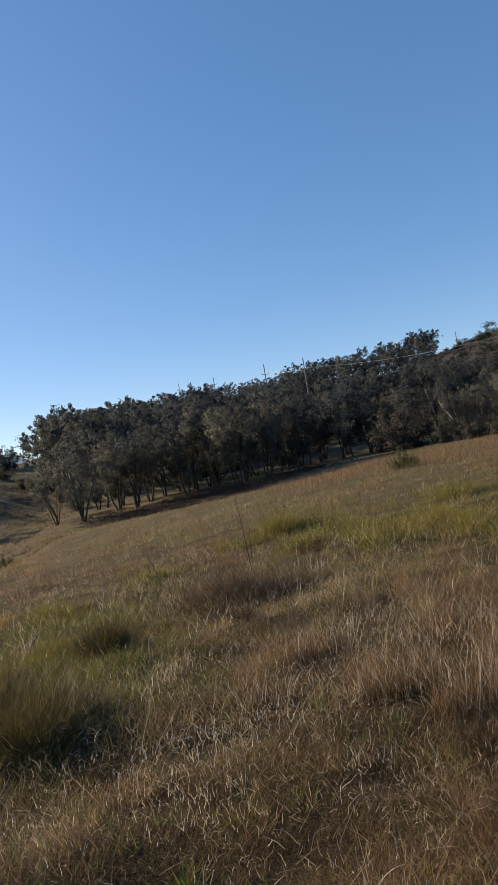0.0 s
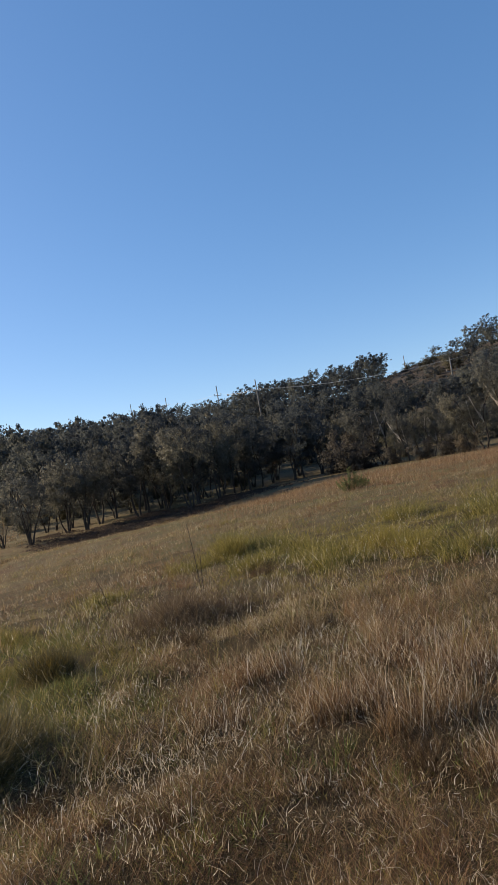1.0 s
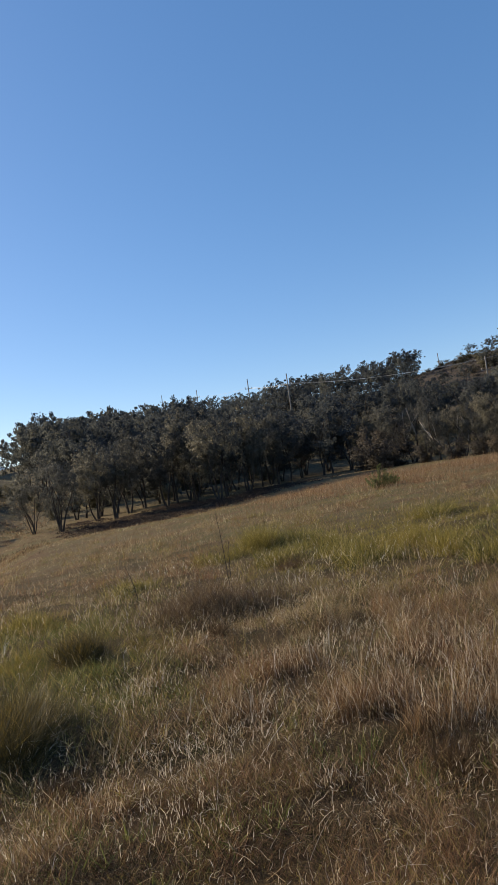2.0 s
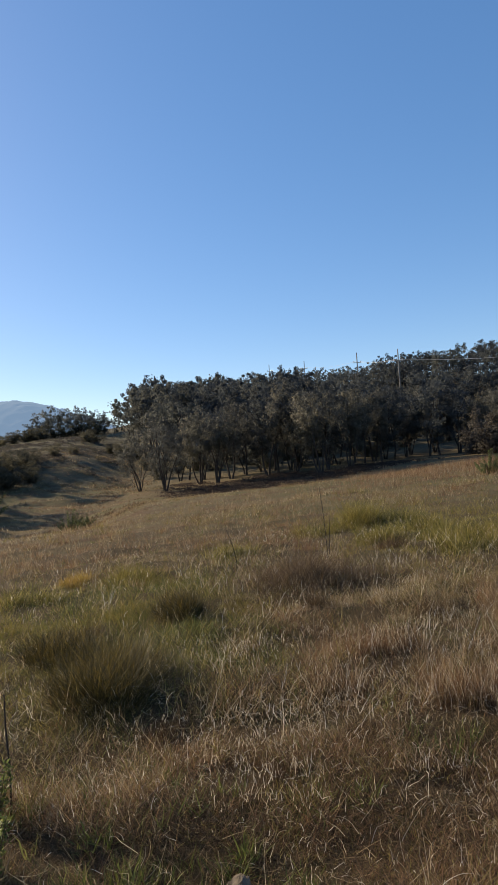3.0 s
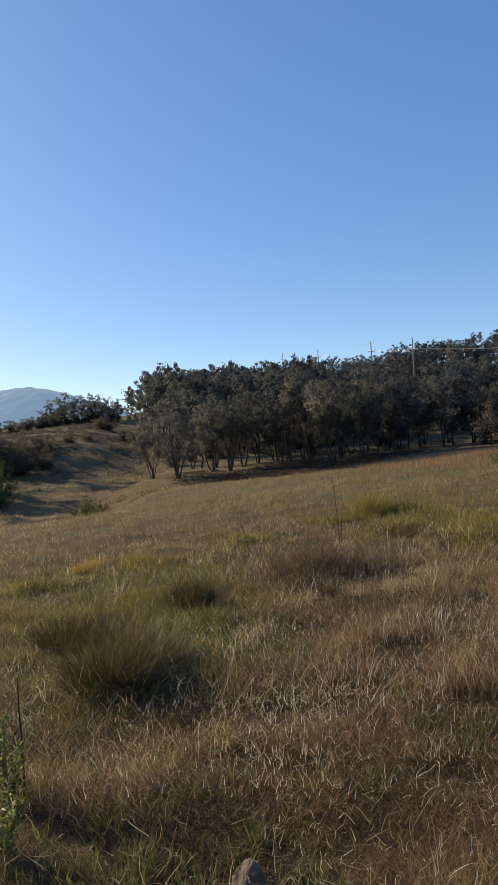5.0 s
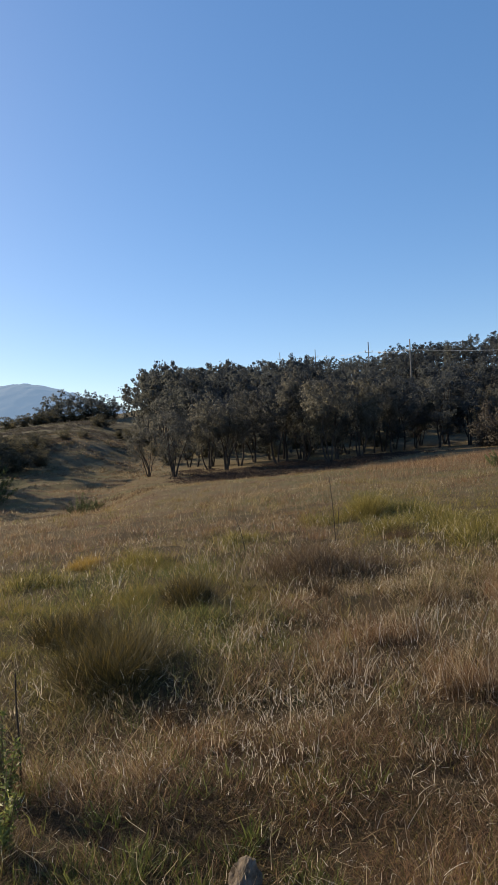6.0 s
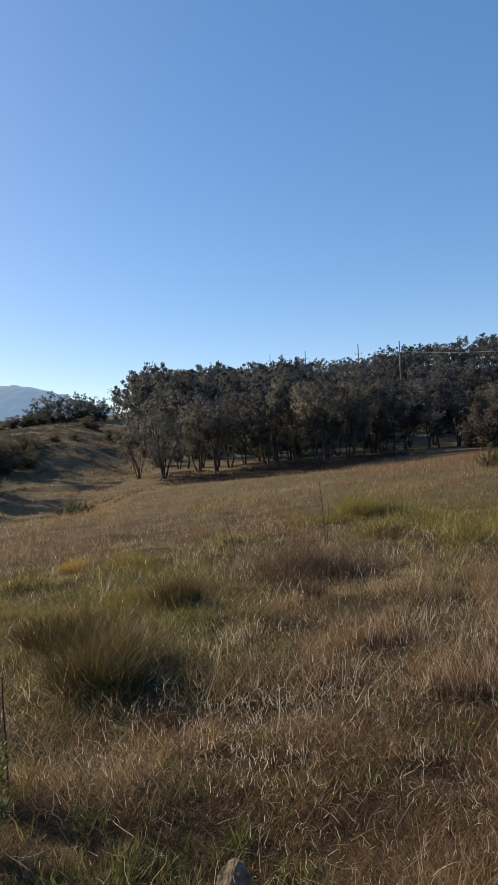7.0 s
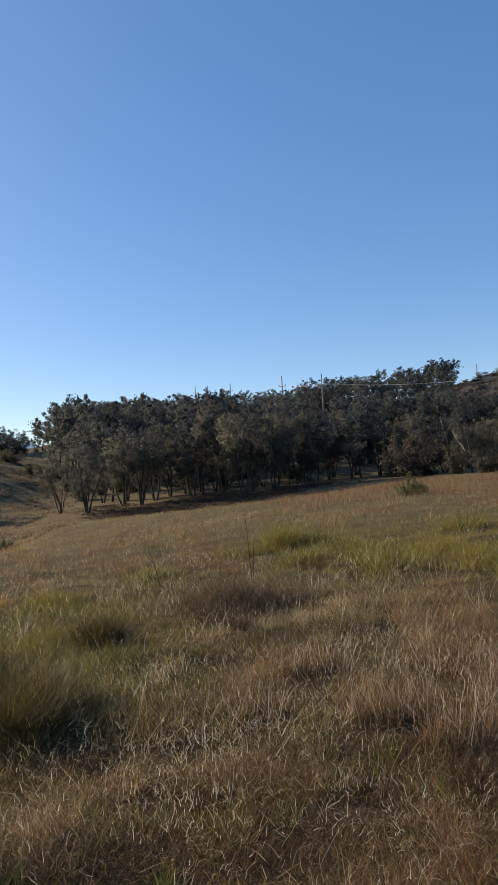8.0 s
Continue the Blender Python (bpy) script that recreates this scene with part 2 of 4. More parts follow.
def waves(x, y, size, seed, n=7):
    """A smooth uneven field of about -1 to 1, with bumps about size metres across."""
    r = np.random.default_rng(seed)
    s = 0
    for _ in range(n):
        a, k, ph = r.uniform(0, math.pi), 2 * math.pi / (size * r.uniform(0.6, 1.8)), r.uniform(0, 6.28)
        s = s + np.sin(k * (x * math.cos(a) + y * math.sin(a)) + ph)
    return s / (n ** 0.5)


RIDGE_AZ = (-60, -30, -16, -9, -3, 5, 15, 20, 26, 34, 45, 70)
RIDGE_Z = (4.0, 8.0, 10.2, 10.6, 10.5, 12.0, 13.0, 13.4, 18.2, 19.6, 22.0, 22.0)


KNOLL_R = (18, 22, 28, 34, 40, 50, 55, 60, 66, 73, 80, 88, 110, 128, 150, 190)
KNOLL_Z = (-0.50, -0.78, -1.55, -2.25, -2.45, -2.05, -1.50, -1.20, -0.45, 1.15, 2.55, 3.35, 4.9, 6.2, 7.2, 7.6)


def ground_z(x, y):
    """Height of the ground: a field that climbs to the right, a gully, and the hill behind."""
    x, y = np.asarray(x, float), np.asarray(y, float)
    r = np.hypot(x, y)
    az = np.degrees(np.arctan2(x, y))
    xr = 26 * np.tanh(x / 26)
    z = 0.042 * xr - 0.018 * 52 * np.tanh(y / 52 * 0.96)
    z = z - 0.6 * step(28, 44, r) * (1 - step(-19, -8, az)) * (1 - step(60, 80, r))
    z = z - 0.6 * np.exp(-((r - 45) / 7.0) ** 2) * step(-16, -7, az) * (1 - step(9, 20, az))
    ridge = sum(np.interp(az + d, RIDGE_AZ, RIDGE_Z) for d in (-3, -1.5, 0, 1.5, 3)) / 5
    climb = 0.45 * np.clip((r - 66) / 90, 0, 1) + 0.55 * step(62, 168, r)
    z = z + (ridge + 1.2) * climb * step(-130, -60, az) * (1 - step(80, 150, az))
    # the gully to the west, the bank beyond it and the knoll's gentler top
    knoll = sum(np.interp(r + d, KNOLL_R, KNOLL_Z) for d in (-2.5, 0, 2.5)) / 3 - 0.10 * np.clip(-14 - az, 0, 12) * step(60, 110, r)
    west = (1 - step(-17, -9, az)) * step(-75, -45, az) * step(18, 24, r) * (1 - step(165, 190, r))
    z = z + west * (knoll - z)
    z = z + west * (0.11 * waves(x * 0.4, y, 4.2, 31) + 0.10 * waves(x * 0.6, y, 2.1, 32)) * step(30, 42, r) * (1 - 0.5 * step(80, 100, r))
    z = z - 26 * step(190, 500, r)
    near = 1 - step(25, 60, r)
    z = z + (0.028 * waves(x, y, 2.2, 3) + 0.022 * waves(x, y, 0.75, 7)) * near * step(0.5, 2.5, r) + 0.03 * waves(x, y, 6.0, 4) * step(2, 8, r)
    z = z + 0.06 * waves(x, y, 5.0, 8) * step(60, 85, r)
    return z + 0.12 * waves(x, y, 13.0, 5) * step(55, 80, r) + 0.5 * waves(x, y, 45.0, 6) * step(75, 120, r)


def polar(az, r):
    a = math.radians(az)
    x, y = r * math.sin(a), r * math.cos(a)
    return x, y, float(ground_z(x, y))


def build_ground():
    az = np.concatenate([np.arange(-180, -48, 4.0), np.arange(-48, 52, 0.45), np.arange(52, 180, 4.0)])
    rr = np.concatenate([np.geomspace(0.25, 40, 120), np.arange(40.7, 100, 0.7), np.arange(100.6, 190, 1.4), np.geomspace(192, 4200, 26)])
    A, R = np.meshgrid(np.radians(az), rr)
    X, Y = R * np.sin(A), R * np.cos(A)
    v = np.stack([X, Y, ground_z(X, Y)], -1).reshape(-1, 3)
    n, m = len(rr), len(az)
    i, k = np.meshgrid(np.arange(n - 1), np.arange(m), indexing="ij")
    a, b = i * m + k, i * m + (k + 1) % m
    c, d = a + m, b + m
    t = np.concatenate([np.stack([a, c, d], -1).reshape(-1, 3), np.stack([a, d, b], -1).reshape(-1, 3)])
    centre = len(v)
    v = np.concatenate([v, [[0, 0, float(ground_z(0, 0))]]])
    k = np.arange(m)
    t = np.concatenate([t, np.stack([np.full(m, centre), k, (k + 1) % m], -1)])
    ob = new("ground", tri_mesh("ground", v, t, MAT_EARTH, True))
    tagged(ob, "dry sloping paddock of brown earth and grass thatch", "ground", kind="structure")


build_ground()


def build_far_hill():
    """A wooded hill about a mile off, whose canopy makes its outline uneven."""
    x, y = np.meshgrid(np.arange(-1500, 100, 9.0), np.arange(1050, 2100, 14.0))
    d1 = ((x + 520) / 190) ** 2 + ((y - 1480) / 260) ** 2
    d2 = ((x + 900) / 330) ** 2 + ((y - 1500) / 300) ** 2
    d3 = ((x + 200) / 260) ** 2 + ((y - 1500) / 260) ** 2
    z = 130 * np.exp(-d1 * 0.75) + 115 * np.exp(-d2 * 0.9) + 62 * np.exp(-d3) - 30
    z = z + 0.8 * waves(x, y, 26, 21) + 1.0 * waves(x, y, 170, 22) + RNG.normal(0, 0.9, x.shape)
    n, m = x.shape
    i, k = np.meshgrid(np.arange(n - 1), np.arange(m - 1), indexing="ij")
    a = i * m + k
    t = np.concatenate([np.stack([a, a + 1, a + m + 1], -1).reshape(-1, 3), np.stack([a, a + m + 1, a + m], -1).reshape(-1, 3)])
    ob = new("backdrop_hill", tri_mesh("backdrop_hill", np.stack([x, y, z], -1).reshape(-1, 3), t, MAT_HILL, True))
    tagged(ob, "distant wooded hill under painted blue haze on the horizon", "hill", kind="structure")


build_far_hill()

# ---------------------------------------------------------------- trees and shrubs


def leaves(centres, radii, count, length, width, rng, droop=0.6, squash=0.75, single=False):
    """Many narrow hanging leaves, two triangles each, in uneven clumps."""
    pick = rng.integers(0, len(centres), count)
    d = rng.normal(0, 1, (count, 3))
    d /= np.linalg.norm(d, axis=1)[:, None]
    rad = radii[pick] * rng.random(count) ** 0.45
    p = centres[pick] + d * rad[:, None] * np.array([1, 1, squash])
    axis = rng.normal(0, 1, (count, 3))
    axis[:, 2] -= droop * 2
    axis /= np.linalg.norm(axis, axis=1)[:, None]
    side = np.cross(axis, rng.normal(0, 1, (count, 3)))
    side /= np.linalg.norm(side, axis=1)[:, None] + 1e-9
    ln = length * rng.uniform(0.6, 1.35, count)[:, None]
    wd = width * rng.uniform(0.6, 1.35, count)[:, None]
    # clumps shade as soft rounded masses: leaf normals follow the clump and the crown
    out = p - centres.mean(0)
    out /= np.linalg.norm(out, axis=1)[:, None] + 1e-9
    face = np.cross(side, axis)
    out = d * 0.6 + out * 0.8 + np.array([0, 0, 0.1]) + rng.normal(0, 0.22, (count, 3))
    flip = np.sum(face * out, 1) < 0
    side[flip] *= -1
    face[flip] *= -1
    out = out + face * 0.3
    out /= np.linalg.norm(out, axis=1)[:, None] + 1e-9
    if single:
        v = np.stack([p - side * wd * 0.6, p + side * wd * 0.6, p + axis * ln], 1).reshape(-1, 3)
        return v, np.arange(count * 3).reshape(-1, 3), np.repeat(out, 3, 0)
    v = np.stack([p, p + axis * ln * 0.45 + side * wd * 0.5, p + axis * ln, p + axis * ln * 0.45 - side * wd * 0.5], 1).reshape(-1, 3)
    b = np.arange(count)[:, None] * 4
    return v, np.concatenate([b + [0, 1, 2], b + [0, 2, 3]]), np.repeat(out, 4, 0)


def tree(name, seed, height, stems=2, spread=0.3, clear=0.25, n_leaf=4000, leaf=0.26, limbs=4, leaf_mat=None, clump=0.11,
         stem_r=0.011, bare=0, bark=None, droop=0.6, single=False, fine=False):
    """A tree: leaning stems, limbs and an open crown of leaf clumps. Stands at the origin."""
    rng = np.random.default_rng(seed)
    root = new(name)
    stem_pieces, limb_meshes, tips, tip_r = [], [], [], []
    for s in range(stems):
        a = 2 * math.pi * (s + rng.uniform(-0.3, 0.3)) / stems + seed
        top = height * rng.uniform(0.66, 0.86)
        out = spread * height * (rng.uniform(0.35, 0.8) if stems > 1 else rng.uniform(0.0, 0.25))
        pts, rad = [], []
        b1, b2 = rng.normal(0, 0.03 * height, 2)
        r0 = stem_r * height * rng.uniform(0.8, 1.2)
        for i in range(8):
            u = i / 7
            o = out * (0.75 * u ** 0.8 + 0.25 * u ** 2.5) * (1.0 if i else 0.0) + (0.012 * height if stems > 1 else 0)
            w = math.sin(u * 6.0 + seed + s) * (0.5 + u) * (u > 0)
            pts.append((o * math.cos(a) + b1 * w, o * math.sin(a) + b2 * w, top * u - 0.12 * (i == 0)))
            rad.append(r0 * (1.35 if i == 0 else 1.0 - 0.72 * u))
        stem_pieces.append(tube(pts, rad, 5 if single else 7))
        P = np.array(pts)
        for k in range(limbs):
            u = clear + (1 - clear) * (k + rng.uniform(0.1, 0.9)) / limbs
            i = min(int(u * 7), 6)
            f = u * 7 - i
            base = P[i] * (1 - f) + P[i + 1] * f
            la = a + rng.normal(0, 1.2) + (math.pi if rng.random() < 0.3 else 0)
            ll = height * rng.uniform(0.16, 0.30) * (1.15 - 0.5 * u) * (spread / 0.3)
            lift = rng.uniform(0.35, 0.9)
            lp = []
            for j in range(5):
                q = j / 4
                lp.append((base[0] + math.cos(la) * ll * q, base[1] + math.sin(la) * ll * q, base[2] + ll * lift * q ** 0.8 + 0.02 * height * math.sin(q * 6 + k)))
            rl = r0 * (1 - 0.72 * u) * 0.62
            limb_meshes.append(tube(lp, [rl * (1 - 0.8 * j / 4) for j in range(5)], 3 if single else 5))
            L = np.array(lp)
            for q in (0.55, 0.8, 1.0):
                tips.append(L[0] + (L[-1] - L[0]) * q + rng.normal(0, 0.035 * height, 3))
                tip_r.append(clump * height * rng.uniform(0.6, 1.25))
            tips.append(L[0] + (L[-1] - L[0]) * 0.9 + np.array([0, 0, -rng.uniform(0.05, 0.14)]) * height)
            tip_r.append(clump * height * rng.uniform(0.5, 0.9))
            if rng.random() < 0.6:
                tips.append(L[-1] + np.array([rng.normal(0, 0.06), rng.normal(0, 0.06), rng.uniform(-0.02, 0.1)]) * height)
                tip_r.append(clump * height * rng.uniform(0.5, 0.9))
        tips.append(P[-1] + np.array([0, 0, 0.06 * height]))
        tip_r.append(clump * height * rng.uniform(0.7, 1.1))
    child("trunk", tri_mesh("trunk", *merge(stem_pieces), bark or MAT_BARK, True), root)
    for v, f in limb_meshes:
        child("limb", tri_mesh("limb", v, f, bark or MAT_BARK, True), root)
    if n_leaf:
        for k in rng.integers(0, len(tips), len(tips) if fine else len(tips) // 2):
            tips.append(tips[k] + rng.normal(0, 1, 3) * np.array([0.055, 0.055, 0.075]) * height)
            tip_r.append(clump * height * rng.uniform(0.3, 0.6))
        v, f, nm = leaves(np.array(tips), np.array(tip_r), n_leaf, leaf, leaf * (0.66 if single else 0.42), rng, droop, 1.15 if fine else 0.8, single=single or fine)
        child("crown", tri_mesh("crown", v, f, leaf_mat or MAT_LEAF, True, nm), root)
    for k in range(bare):
        a, z0 = rng.uniform(0, 6.28), height * rng.uniform(0.3, 0.6)
        p0 = np.array(stem_pieces[k % stems][0][7 * 3:7 * 4].mean(0))
        pts = [tuple(p0 + np.array([math.cos(a) * q * 0.22, math.sin(a) * q * 0.22, q * 0.36 + 0.03 * math.sin(q * 7 + k)]) * height) for q in (0, 0.3, 0.6, 1.0)]
        child("dead_branch", tri_mesh("dead_branch", *tube(pts, [0.05, 0.042, 0.03, 0.01], 5), MAT_BARK_PALE, True), root, "bare bleached dead branch")
    return root


def bush(name, seed, height, width, n_leaf, leaf, leaf_mat):
    """A many-stemmed shrub with an uneven rounded crown."""
    rng = np.random.default_rng(seed)
    root = new(name)
    tips, rad = [], []
    for k in range(9):
        a, o = rng.uniform(0, 6.28), width * 0.5 * rng.uniform(0.1, 0.85) ** 0.7
        h = height * rng.uniform(0.4, 0.85) * (1.05 - 0.45 * (o / (width * 0.5)) ** 2)
        e = np.array([o * math.cos(a), o * math.sin(a), h])
        t = tube([(e[0] * 0.08, e[1] * 0.08, -0.08), tuple(e * [0.45, 0.45, 0.5]), tuple(e)], [0.022 * height / 2, 0.014 * height / 2, 0.006 * height / 2], 4)
        child("stem", tri_mesh("stem", *t, MAT_BARK, True), root)
        for q in (0.25, 0.5, 0.75, 1.0):
            tips.append(e * [q ** 0.6, q ** 0.6, q] + rng.normal(0, 0.06, 3) * height)
            rad.append(0.17 * height * rng.uniform(0.7, 1.2))
    v, f, nm = leaves(np.array(tips), np.array(rad), n_leaf, leaf, leaf * 0.5, rng, 0.1, 0.85, True)
    child("crown", tri_mesh("crown", v, f, leaf_mat, True, nm), root)
    return root


def stand(source, az, r, scale=1.0, turn=0.0, label="", sink=0.05):
    x, y, z = polar(az, r)
    s = scale if isinstance(scale, tuple) else (scale, scale, scale)
    ob = copy_thing(source, Matrix.Translation((x, y, z - sink)) @ Matrix.Rotation(turn, 4, "Z") @ Matrix.Diagonal((*s, 1)))
    if label:
        tagged(ob, label)
    return ob


def drop_source(ob):
    for o in (*ob.children_recursive, ob):
        bpy.data.objects.remove(o)


# the open front row of gum trees along the paddock's far edge
FRONT_LABELS = ("slender multi-stemmed gum tree with a thin grey-green crown", "leaning gum sapling with dark bark at the paddock edge",
                "gum tree with forked dark trunk and drooping leaves", "taller gum tree with a dense dark olive crown")
front = [tree("gum_tree", 31 + k, 7.4, stems=st, spread=sp, clear=cl, n_leaf=nl, leaf=0.15, limbs=li, clump=cm, fine=True)
         for k, (st, sp, cl, nl, li, cm) in enumerate(((5, 0.36, 0.30, 6800, 4, 0.064), (2, 0.26, 0.38, 7600, 7, 0.066), (3, 0.27, 0.36, 9000, 6, 0.064), (1, 0.32, 0.38, 8000, 10, 0.068)))]
for k, ob in enumerate(front):
    tagged(ob, FRONT_LABELS[k], "tree", "gum trees along the paddock edge")
FRONT = [  # azimuth, distance, height, variety
    (-9.9, 54, 4.6, 0), (-7.7, 51, 5.9, 0), (-4.6, 55, 6.6, 2), (-3.1, 54, 7.3, 2), (-1.9, 57, 6.4, 1), (-0.5, 62, 7.0, 3), (1.4, 55, 7.6, 1),
    (2.3, 58, 7.8, 3), (3.9, 56, 7.9, 2), (6.0, 51.5, 7.4, 2), (6.7, 55, 8.0, 1), (8.6, 55, 7.6, 2), (9.9, 60, 6.4, 3), (11.3, 60, 6.8, 3),
    (13.4, 66, 5.2, 2), (15.8, 68, 6.6, 0), (17.7, 64, 6.0, 3), (19.6, 66, 6.4, 2),
]
for k, (az, r, h, v) in enumerate(FRONT):
    stand(front[v], az, r, h / 7.4, turn=k * 1.7)

# gum trees with bleached dead limbs towards the climb of the paddock
dead_limbed = tagged(tree("gum_tree", 61, 7.2, stems=2, spread=0.34, clear=0.3, n_leaf=7200, leaf=0.14, limbs=7, bare=4, clump=0.078, fine=True),
                     "gum tree with bleached dead branches and sparse leaves", "tree", "gum trees along the paddock edge")
for k, (az, r, h) in enumerate(((23.2, 56, 6.3), (24.4, 58, 5.0), (25.4, 52, 4.6), (26.4, 57, 4.6), (27.4, 53, 4.0), (28.5, 56, 4.4), (29.4, 53, 3.9), (30.6, 52, 4.4), (31.6, 47, 5.2), (33.0, 51, 6.0), (34.2, 48, 6.2), (36.5, 47, 6.8))):
    stand(dead_limbed, az, r, h / 7.2, turn=1.1 + k * 2.3)

# the darker woods behind
SKY_AZ = (-10.5, -9.7, -8, -5.5, -2.5, 0.5, 3.7, 6.4, 9, 12, 15.4, 18, 20.3, 23, 24, 24.9, 27.6, 28.9, 30.8, 31.4, 34.3, 40)
SKY_EL = (5.0, 6.1, 7.0, 6.8, 6.75, 6.6, 6.95, 6.3, 6.75, 7.3, 7.65, 7.6, 7.65, 8.2, 8.0, 6.0, 6.2, 7.5, 7.7, 8.5, 9.2, 10.1)
back = [tree("gum_tree", 81 + k, 10.0, stems=st, spread=sp, clear=0.20, n_leaf=nl, leaf=lf, limbs=li, clump=cm, leaf_mat=MAT_LEAF_FAR_HAZE, single=True)
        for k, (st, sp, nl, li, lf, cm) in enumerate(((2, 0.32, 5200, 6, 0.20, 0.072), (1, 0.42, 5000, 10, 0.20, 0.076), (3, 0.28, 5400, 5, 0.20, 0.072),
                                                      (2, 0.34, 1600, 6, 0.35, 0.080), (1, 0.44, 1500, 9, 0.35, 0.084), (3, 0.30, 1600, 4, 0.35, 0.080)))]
BACK_TOP = [max(v.co.z for v in next(c for c in ob.children if c.name.startswith("crown")).data.vertices) for ob in back]
for ob in back:
    tagged(ob, "tall dark gum tree in the dense woods behind", "tree", "woodland trees on the hillside")
MID_AZ = (-10, 8, 9.2, 10.4, 12.2, 13.3, 14.4, 16, 20, 23, 25, 30, 31.5, 34, 40)
MID_EL = (9, 9, 5.4, 6.2, 5.4, 3.9, 5.4, 6.0, 5.9, 6.1, 5.6, 5.1, 6.0, 7.2, 8.6)
# a second, darker belt close behind
rng = np.random.default_rng(23)
for k in range(21):
    az = -6.5 + 1.2 * k + rng.uniform(-0.4, 0.4)
    stand(back[k % 3], az, rng.uniform(60, 68), rng.uniform(0.62, 0.84), turn=k * 2.9)
rng = np.random.default_rng(5)
count = 0
for r0, gap in ((80, 1.7), (90, 1.9), (104, 1.8), (120, 1.8), (140, 2.2), (156, 1.5), (168, 1.5)):
    az = -8.2 + rng.uniform(0, 0.8) - (0.7 if r0 > 85 else 0)
    while az < 41:
        r = r0 + rng.uniform(-4, 4)
        x, y, z = polar(az, r)
        top = EYE + r * math.tan(math.radians(float(np.interp(az, SKY_AZ, SKY_EL)) + rng.uniform(-0.8, -0.05)))
        if r < 113:
            top = min(top, EYE + r * math.tan(math.radians(float(np.interp(az, MID_AZ, MID_EL)) + rng.uniform(-0.6, 0.0))))
        h = min(top - z, rng.uniform(10.0, 12.5))
        bare_saddle = 24.9 < az < 28.6 and r > 146
        if h > 3.5 and not bare_saddle:
            wide = rng.uniform(0.9, 1.25)
            kind = count % 3 + (3 if r > 98 else 0)
            stand(back[kind], az, r, (h / 10 * wide, h / 10 * wide, h / BACK_TOP[kind]), turn=rng.uniform(0, 6.28))
            count += 1
        az += gap * rng.uniform(0.7, 1.3)

# trees close behind the tallest power poles
for k, (az, r, el) in enumerate(((12.4, 119, 6.2), (13.4, 121, 6.3), (14.3, 118, 6.2), (13.0, 130, 6.6), (14.0, 132, 6.6), (9.3, 134, 5.9), (10.2, 136, 6.0), (12.9, 142, 6.9), (14.8, 140, 6.7), (30.3, 84, 4.9), (29.4, 86, 4.7), (31.2, 86, 5.4))):
    x, y, z = polar(az, r)
    h = EYE + r * math.tan(math.radians(el)) - z
    stand(back[3 + k % 3], az, r, (h / 10, h / 10, h / BACK_TOP[3 + k % 3]), turn=k * 1.3)

# brown and green shrubs at the woods' foot
brown = tagged(bush("brown_shrub", 7, 3.0, 4.2, 3800, 0.15, MAT_LEAF_BROWN), "rounded brown half-dead shrub at the edge of the woods", "shrub", "brown shrubs by the woods")
for k, (az, r, s) in enumerate(((18.9, 57, 1.1), (20.2, 54, 1.2), (21.6, 54, 1.0), (24.3, 52, 0.6), (26.6, 49, 0.55), (28.2, 50, 0.7), (30.0, 48, 0.55), (34.5, 45, 0.6), (21.0, 61, 1.3))):
    stand(brown, az, r, (s, s, s * (1.0 + 0.15 * math.sin(k * 2.1))), k * 1.3)


def broom(seed, height, width, shoots, material):
    """A wispy shrub of upright leafy shoots that fan out from the base."""
    rng = np.random.default_rng(seed)
    root = new("green_shrub")
    c, rad = [], []
    for k in range(shoots):
        a, o = rng.uniform(0, 6.28), width * 0.5 * math.sqrt(rng.random())
        h = height * rng.uniform(0.55, 1.1) * (1.1 - 0.6 * (2 * o / width) ** 2)
        e = np.array([o * math.cos(a), o * math.sin(a), h])
        pts = [(e[0] * q ** 0.7, e[1] * q ** 0.7, h * q - 0.25 * (q == 0)) for q in (0, 0.4, 0.75, 1.0)]
        child("shoot", tri_mesh("shoot", *tube(pts, [0.012, 0.008, 0.005, 0.002], 3), MAT_TWIG, True), root)
        for q in np.linspace(0.2, 1.0, 9):
            c.append((e[0] * q ** 0.7, e[1] * q ** 0.7, h * q))
            rad.append(0.09 * height * (1.15 - 0.7 * q))
    v, f, nm = leaves(np.array(c), np.array(rad), shoots * 130, 0.075, 0.02, rng, -0.7, 1.0, True)
    child("crown", tri_mesh("crown", v, f, material, True, nm), root)
    return tagged(root, "wispy fresh green shrub standing in dry grass", "shrub", "green shrubs in the paddock")


green = broom(9, 1.25, 1.5, 34, MAT_LEAF_GREEN)
stand(green, 20.0, 27.5, (0.85, 0.85, 0.78), 0.4, sink=0.15)
stand(green, 21.0, 28.5, (0.6, 0.6, 0.45), 1.9)
stand(green, -15.9, 37, (1.1, 1.1, 0.95), 2.0)
stand(green, -14.6, 38, (0.8, 0.8, 0.5), 3.0)

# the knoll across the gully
knoll = tagged(tree("umbrella_gum", 121, 6.0, stems=3, spread=0.50, clear=0.42, n_leaf=4200, leaf=0.19, limbs=5, clump=0.085, leaf_mat=MAT_LEAF_KNOLL_HAZE, single=True),
               "spreading gum tree on the grassy knoll's crest", "tree", "trees on the knoll")
KNOLL_TOP = max(v.co.z for v in next(c for c in knoll.children if c.name.startswith("crown")).data.vertices)
